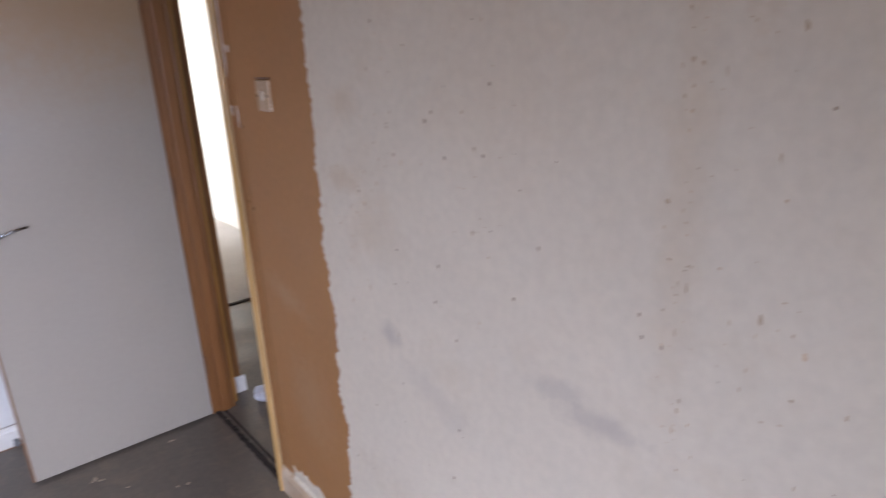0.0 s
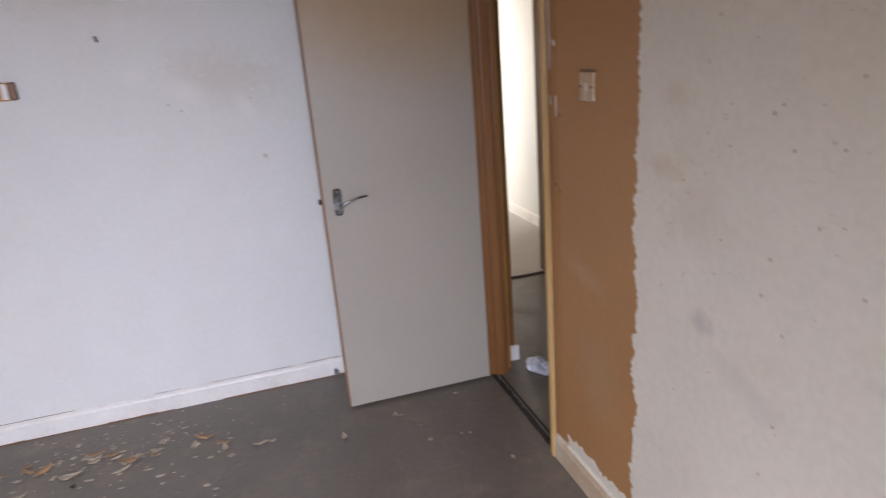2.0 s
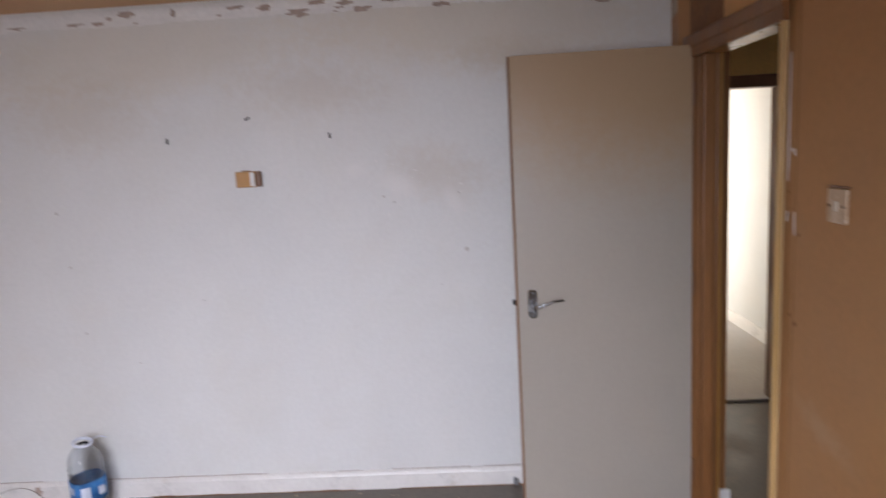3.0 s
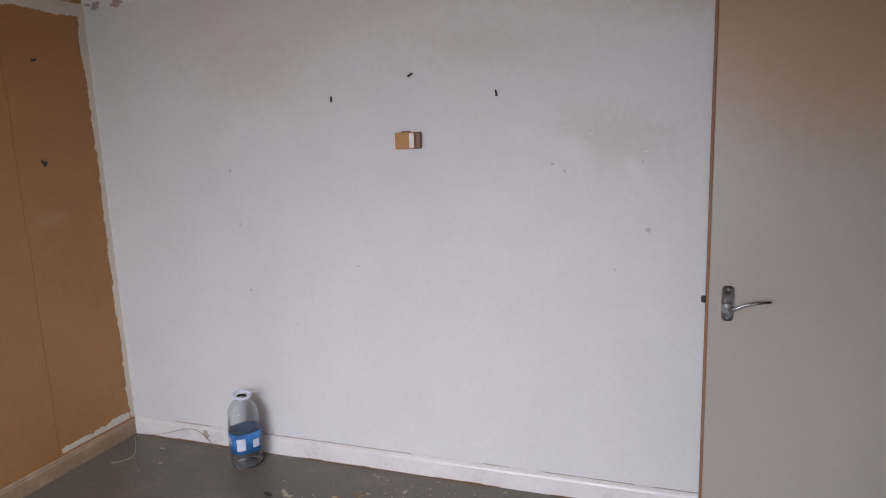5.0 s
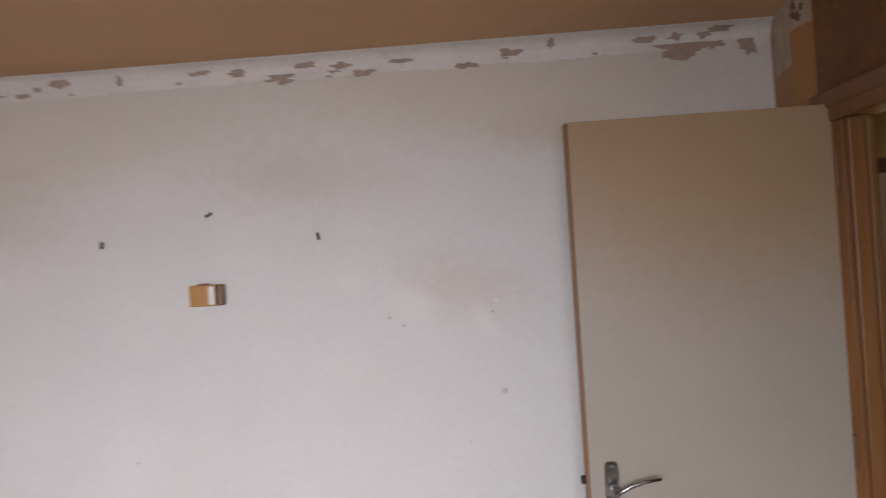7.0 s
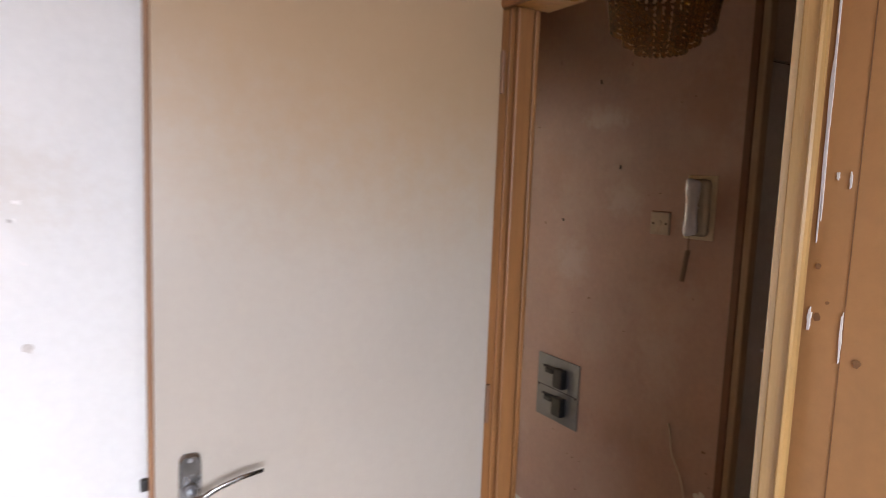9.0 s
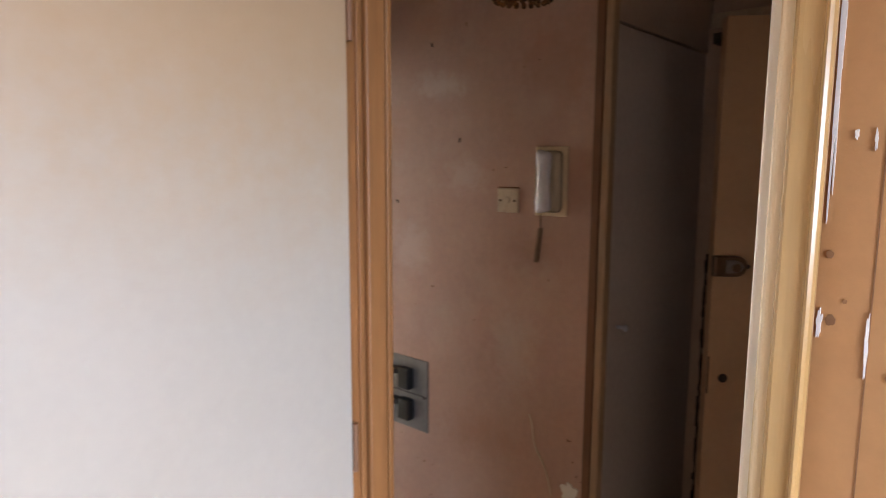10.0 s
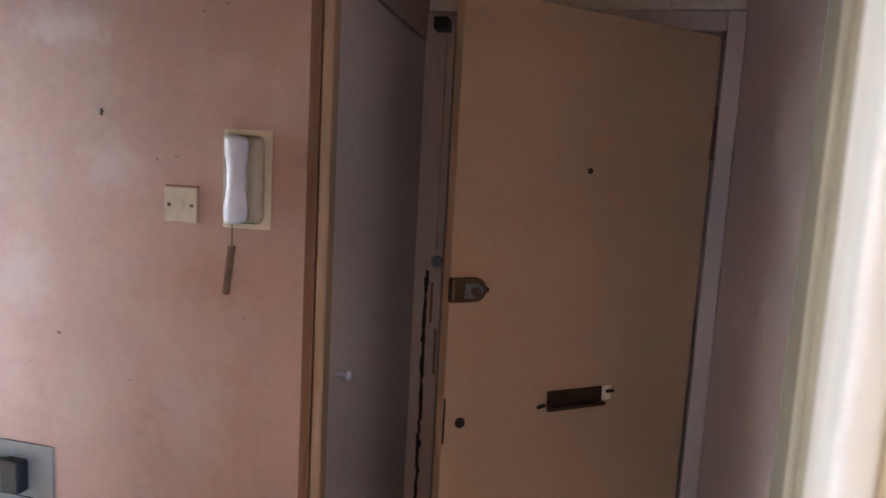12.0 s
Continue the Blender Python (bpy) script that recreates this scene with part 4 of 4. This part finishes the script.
for y, z in ((-0.118, -0.004), (0.118, -0.004)):
    bm = bmesh.new()
    cyl(bm, (-0.0074, y, z), (-0.0095, y, z), 0.005, n=10)
    part("screw", bm, M_DARK, mp)

# small square socket
so = thing("bell_socket", (XP, -0.022, 1.445), "ivory blanking plate stained with old paint", "socket")
part("face_plate", boxes(((-0.010, -0.041, -0.039), (-0.0005, 0.041, 0.039), 0.003)), M_IVORY, so)
part("shadow_gap", boxes(((-0.0055, -0.040, 0.0395), (-0.0005, 0.040, 0.044))), M_BROWN, so, "dark gap above the plate")
for y in (-0.028, 0.028):
    bm = bmesh.new()
    cyl(bm, (-0.0098, y, 0), (-0.0115, y, 0), 0.0045, n=10)
    part("screw", bm, M_BRASS, so)
bm = bmesh.new()
cyl(bm, (-0.0098, 0, 0.002), (-0.014, 0, 0.002), 0.011, 0.009, n=18)
part("button", bm, M_IVORY, so)

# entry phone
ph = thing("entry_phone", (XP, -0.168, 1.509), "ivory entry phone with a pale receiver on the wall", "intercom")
part("backplate", boxes(((-0.007, -0.070, -0.106), (-0.0005, 0.044, 0.106), 0.003)), mat("cream_plastic", (0.70, 0.62, 0.47), 0.35, var=0.05, scale=15), ph, "cream backplate")
bm = boxes(((-0.032, -0.058, -0.093), (-0.0072, 0.030, 0.093), 0.018, 4))
part("body", bm, mat("grey_ivory_plastic", (0.50, 0.46, 0.37), 0.14, var=0.06, scale=15, bump=0.0), ph, "rounded glossy ivory body", smooth=False)
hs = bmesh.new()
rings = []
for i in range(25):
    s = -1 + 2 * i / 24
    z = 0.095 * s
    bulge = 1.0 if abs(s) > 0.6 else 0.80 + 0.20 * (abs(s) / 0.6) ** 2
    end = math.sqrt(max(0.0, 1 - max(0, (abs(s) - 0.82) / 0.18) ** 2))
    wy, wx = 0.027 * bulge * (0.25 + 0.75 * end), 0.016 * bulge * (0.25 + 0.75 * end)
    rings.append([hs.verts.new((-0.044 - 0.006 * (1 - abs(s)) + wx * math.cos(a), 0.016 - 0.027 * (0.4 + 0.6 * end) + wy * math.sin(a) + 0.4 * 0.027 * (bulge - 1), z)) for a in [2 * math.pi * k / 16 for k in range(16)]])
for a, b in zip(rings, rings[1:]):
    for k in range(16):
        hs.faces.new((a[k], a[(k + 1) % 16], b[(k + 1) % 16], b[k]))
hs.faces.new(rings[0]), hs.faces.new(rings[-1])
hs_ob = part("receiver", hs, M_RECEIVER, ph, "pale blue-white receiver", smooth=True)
# window highlight on the body, made as a pale bar
part("painted_highlight", boxes(((-0.0325, -0.028, -0.004), (-0.0302, -0.010, 0.002), 0.0005)), M_RECEIVER, ph)
cord = bmesh.new()
cyl(cord, (-0.014, 0.016, -0.145), (-0.014, 0.016, -0.098), 0.0016, n=6)
for k in range(34):
    cyl(cord, (-0.014 - 0.0003 * k, 0.016 + 0.0002 * k, -0.145 - 0.0031 * k), (-0.014 - 0.0003 * k, 0.016 + 0.0002 * k, -0.1476 - 0.0031 * k), 0.0085, 0.0072, n=10)
part("cord", cord, mat("grey_brown_cord", (0.25, 0.16, 0.11), 0.6), ph, "coiled brown cord hanging down")

for at, tilt in (((XP, 0.314, 1.971), 1.4), ((XP, 0.185, 1.643), 1.7), ((XP, 0.49, 1.423), 0.9)):
    nail(at, (-1, 0, 0), tilt, "bent rusty screw in the pink hall wall", 0.62)
sc = bmesh.new()
for k in range(26):
    y = rng.uniform(-0.29, 0.7)
    z = rng.uniform(0.25, 2.1)
    if rng.random() < 0.4:
        y, z = rng.gauss(-0.28, 0.025), rng.gauss(0.66, 0.10)
    blob(sc, y, z, 0.002 + 0.006 * rng.random() ** 3, 0.002 + 0.006 * rng.random() ** 3, lambda a, b, d: (XP - d, a, b), 0.0006, k * 2.7, 10, 0.9)
solid("plaster_nicks", sc, mat("brown_nick", (0.26, 0.15, 0.10), 0.8), "small dark nicks in the pink plaster", "nicks", "stuff")
tube("string", [(XP - 0.004, -0.12, 0.75), (XP - 0.004, -0.14, 0.70), (XP - 0.004, -0.13, 0.66), (XP - 0.004, -0.17, 0.61), (XP - 0.004, -0.19, 0.58), (XP - 0.004, -0.21, 0.5)], 0.0022, M_IVORY, "pale thread stuck to the pink plaster", "string")
lump = bmesh.new()
blob(lump, -0.275, 0.535, 0.03, 0.025, lambda a, b, d: (XP - d, a, b), 0.004, 3.0, 24, 0.8)
solid("filler_patch", lump, M_SKIRT, "white filler patch low on the pink wall", "filler")

# pendant lamp with bead strings
lamp = thing("pendant_lamp", (0.45, -0.41, 0), "tarnished amber bead pendant lamp under the hall ceiling", "lamp")
bm = bmesh.new()
cyl(bm, (0, 0, H - 0.03), (0, 0, H), 0.045, 0.05, n=24)
cyl(bm, (0, 0, 2.17), (0, 0, H - 0.03), 0.004, n=8)
part("rose", bm, M_BRASS, lamp)
for r, z in ((0.135, 2.06), (0.09, 2.14)):
    bm = bmesh.new()
    pts = [Vector((r * math.cos(2 * math.pi * i / 36), r * math.sin(2 * math.pi * i / 36), z)) for i in range(36)]
    for i in range(36):
        cyl(bm, pts[i], pts[(i + 1) % 36], 0.004, n=6)
    for a in (0, math.pi / 2, math.pi, 3 * math.pi / 2):
        cyl(bm, (r * math.cos(a), r * math.sin(a), z), (0, 0, z + 0.04), 0.0025, n=6)
    part("ring", bm, M_BRASS, lamp)
for r, z0, n, ln_ in ((0.135, 2.055, 40, 7), (0.105, 2.04, 30, 8), (0.075, 2.02, 22, 8), (0.045, 2.0, 12, 7), (0.015, 1.99, 5, 6)):
    bm = bmesh.new()
    for i in range(n):
        a = 2 * math.pi * i / n
        for k in range(ln_):
            bmesh.ops.create_icosphere(bm, subdivisions=1, radius=0.0072, matrix=Matrix.Translation(((r - 0.0022 * k) * math.cos(a), (r - 0.0022 * k) * math.sin(a), z0 - 0.0155 * k)))
    part("bead_fringe", bm, G_AMBER if int(r * 1000) % 2 else M_BRASS, lamp, "strings of amber beads")

# corner trim, cupboard and front door frame
bm = boxes(((XP - 0.012, -0.346, 0), (XP + 0.022, -0.3205, H), 0.003))
solid("trim_corner_post", bm, M_BROWN, "brown corner post at the end of the pink wall", "trim")
bm = boxes(((XP - 0.010, -0.372, 0), (XP + 0.028, -0.3465, H), 0.006))
solid("trim_corner_bead", bm, mat("worn_tan_wood", (0.36, 0.25, 0.16), 0.45, var=0.2, scale=7, stretch=(1, 1, 0.1), stain=(0.5, 0.4, 0.29), stain_scale=8, stain_amt=0.5), "pale worn bead beside the cupboard", "trim")
cb = thing("cupboard", (XP + 0.030, YC, 0), "grey painted built-in cupboard beside the front door", "cupboard")
part("door", boxes(((0.004, 0.0, 0.03), (0.776, 0.022, 1.968), 0.002)), M_GREY_DOOR, cb, "flat grey cupboard door")
part("upper_panel", boxes(((0.0, -0.002, 1.976), (0.784, 0.022, H - 0.001), 0.002)), M_DUSKY, cb, "dusky pink panel over the door")
# flat near-black sheet gives the shade in the gaps round the door
part("recess_shade", boxes(((0.0, 0.024, 0.0), (0.784, 0.035, H - 0.001))), M_DARK, cb, "near-black sheet painted as the shaded recess behind the door")
bm = bmesh.new()
cyl(bm, (0.126, 0.0, 1.051), (0.126, -0.024, 1.051), 0.006, n=12)
ball(bm, (0.126, -0.028, 1.051), 0.012, (1, 0.7, 1))
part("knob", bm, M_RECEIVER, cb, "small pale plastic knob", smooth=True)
part("plinth", boxes(((0.0, 0.002, 0.0), (0.784, 0.0235, 0.026))), M_BROWN, cb)

ff = thing("door_frame", (XF, 0, 0), "dusky pink front door frame with battered edges", "door frame", kind="structure")
part("jamb", boxes(((-0.025, YC - 0.092, 0), (0.07, YC + 0.018, 2.064), 0.004)), M_DUSKY, ff)
part("jamb", boxes(((-0.030, YR + 0.001, 0), (0.07, YR + 0.052, 2.064), 0.004)), M_DUSKY, ff)
part("head", boxes(((-0.030, YR + 0.053, 2.005), (0.07, YC - 0.093, 2.064), 0.004)), M_DUSKY, ff)
part("transom", boxes(((-0.020, YR + 0.001, 2.0665), (-0.0005, YC, 2.12), 0.006)), M_IVORY, ff, "pale moulding over the door")
st = bmesh.new()
for k in range(48):
    z = 0.02 + 1.20 * k / 48
    box(st, (-0.031 - 0.004 * rng.random(), YC - 0.046 + rng.uniform(-0.004, 0.004), z), (-0.0255, YC - 0.034 + rng.uniform(-0.004, 0.003), z + 0.0245))
part("broken_strip", st, M_DARK, ff, "blackened broken edge of the frame")
part("bolt_keep", boxes(((-0.085, YC - 0.080, 1.998), (-0.0255, YC - 0.034, 2.036), 0.003)), M_BLACK, ff, "black bolt keep")
part("staff_bead", boxes(((-0.036, YC - 0.070, 1.29), (-0.0255, YC - 0.042, 1.995), 0.004)), M_DUSKY, ff)
bm = bmesh.new()
cyl(bm, (-0.0255, YC - 0.072, 1.251), (-0.037, YC - 0.072, 1.251), 0.021, 0.018, n=20)
part("lock_keep", bm, M_STEEL, ff, "round tarnished lock keep")
for z0, z1, y in ((0.86, 1.02, -0.08), (1.04, 1.18, -0.06)):
    part("scar", boxes(((-0.0266, YC + y - 0.004, z0), (-0.0248, YC + y + 0.004, z1))), M_BROWN, ff)

# the front door, hinged at the end wall and ajar
fd = thing("front_door", (XF - 0.015, YR + 0.060, 0.008), "ochre painted front door standing ajar", "door", turn=128)
FW = 0.850
part("leaf", boxes(((0, -0.044, 0), (FW, 0.0, 1.985), 0.003)), M_FRONT, fd)
def latch_plate(bm, x1, xr, half, y0, y1, inset):
    """A plate straight at x1 and rounded towards xr."""
    pts = [(x1, -half), (x1, half)] + [(xr + 0.030 - 0.030 * math.sin(math.pi * i / 12), half * math.cos(math.pi * i / 12)) for i in range(13)]
    cx = sum(p[0] for p in pts) / len(pts)
    low, mid, top = [[bm.verts.new((cx + (x - cx) * k, y, 1.248 + z * k)) for x, z in pts] for k, y in ((1, y0), (1, y1 - 0.004), (inset, y1))]
    for p, q in ((low, mid), (mid, top)):
        for i in range(len(pts)):
            j = (i + 1) % len(pts)
            bm.faces.new((p[i], p[j], q[j], q[i]))
    bm.faces.new(low), bm.faces.new(top)
    return bm


lk = part("rim_lock", latch_plate(bmesh.new(), FW + 0.004, FW - 0.094, 0.031, 0.0005, 0.026, 0.92), M_BRASS, fd, "tarnished rim latch with a rounded end")
part("face_plate", latch_plate(bmesh.new(), FW - 0.030, FW - 0.082, 0.020, 0.0262, 0.030, 0.95), M_STEEL, lk, "dull grey face of the latch")
bm = bmesh.new()
cyl(bm, (FW - 0.056, 0.030, 1.246), (FW - 0.056, 0.042, 1.246), 0.011, 0.013, n=18)
part("knob", bm, M_BRASS, lk)
bm = bmesh.new()
ball(bm, (FW - 0.098, 0.014, 1.247), 0.007, (1.2, 1, 1))
part("snib", bm, M_DARK, lk)
bm = bmesh.new()
cyl(bm, (FW - 0.050, 0.0005, 0.891), (FW - 0.050, 0.004, 0.891), 0.014, n=18)
part("keyhole", bm, M_DARK, fd, "dark round lock hole")
part("keep_scar", boxes(((FW - 0.006, 0.0005, 0.84), (FW - 0.001, 0.002, 0.96))), M_DARK, fd)
bm = bmesh.new()
cyl(bm, (0.444, 0.0005, 1.566), (0.444, 0.004, 1.566), 0.008, n=14)
part("spyhole", bm, M_DARK, fd, "small dark spyhole")
lb = part("letter_flap", boxes(((0.345, 0.0005, 0.905), (0.532, 0.010, 0.950), 0.003)), M_BRASS, fd, "tarnished brass letter flap")
part("flap_rim", boxes(((0.340, 0.010, 0.897), (0.537, 0.024, 0.907), 0.002)), M_BRASS, lb)
for x, s in ((0.552, 1), (0.314, -1)):
    bm = bmesh.new()
    cyl(bm, (x - 0.012, 0.007, 0.912 + (0.02 if s < 0 else 0.0)), (x + 0.012, 0.007, 0.908 + (0.024 if s < 0 else 0.0)), 0.005, n=10)
    part("flap_screw", bm, M_DARK, lb)
part("pale_patch", boxes(((0.306, 0.0005, 0.905), (0.339, 0.0015, 0.948))), M_PALE, lb, "pale bare patch beside the flap")
for z in (0.25, 1.62):
    part("hinge", boxes(((-0.004, -0.01, z), (0.006, 0.006, z + 0.16), 0.002)), M_BROWN, fd)
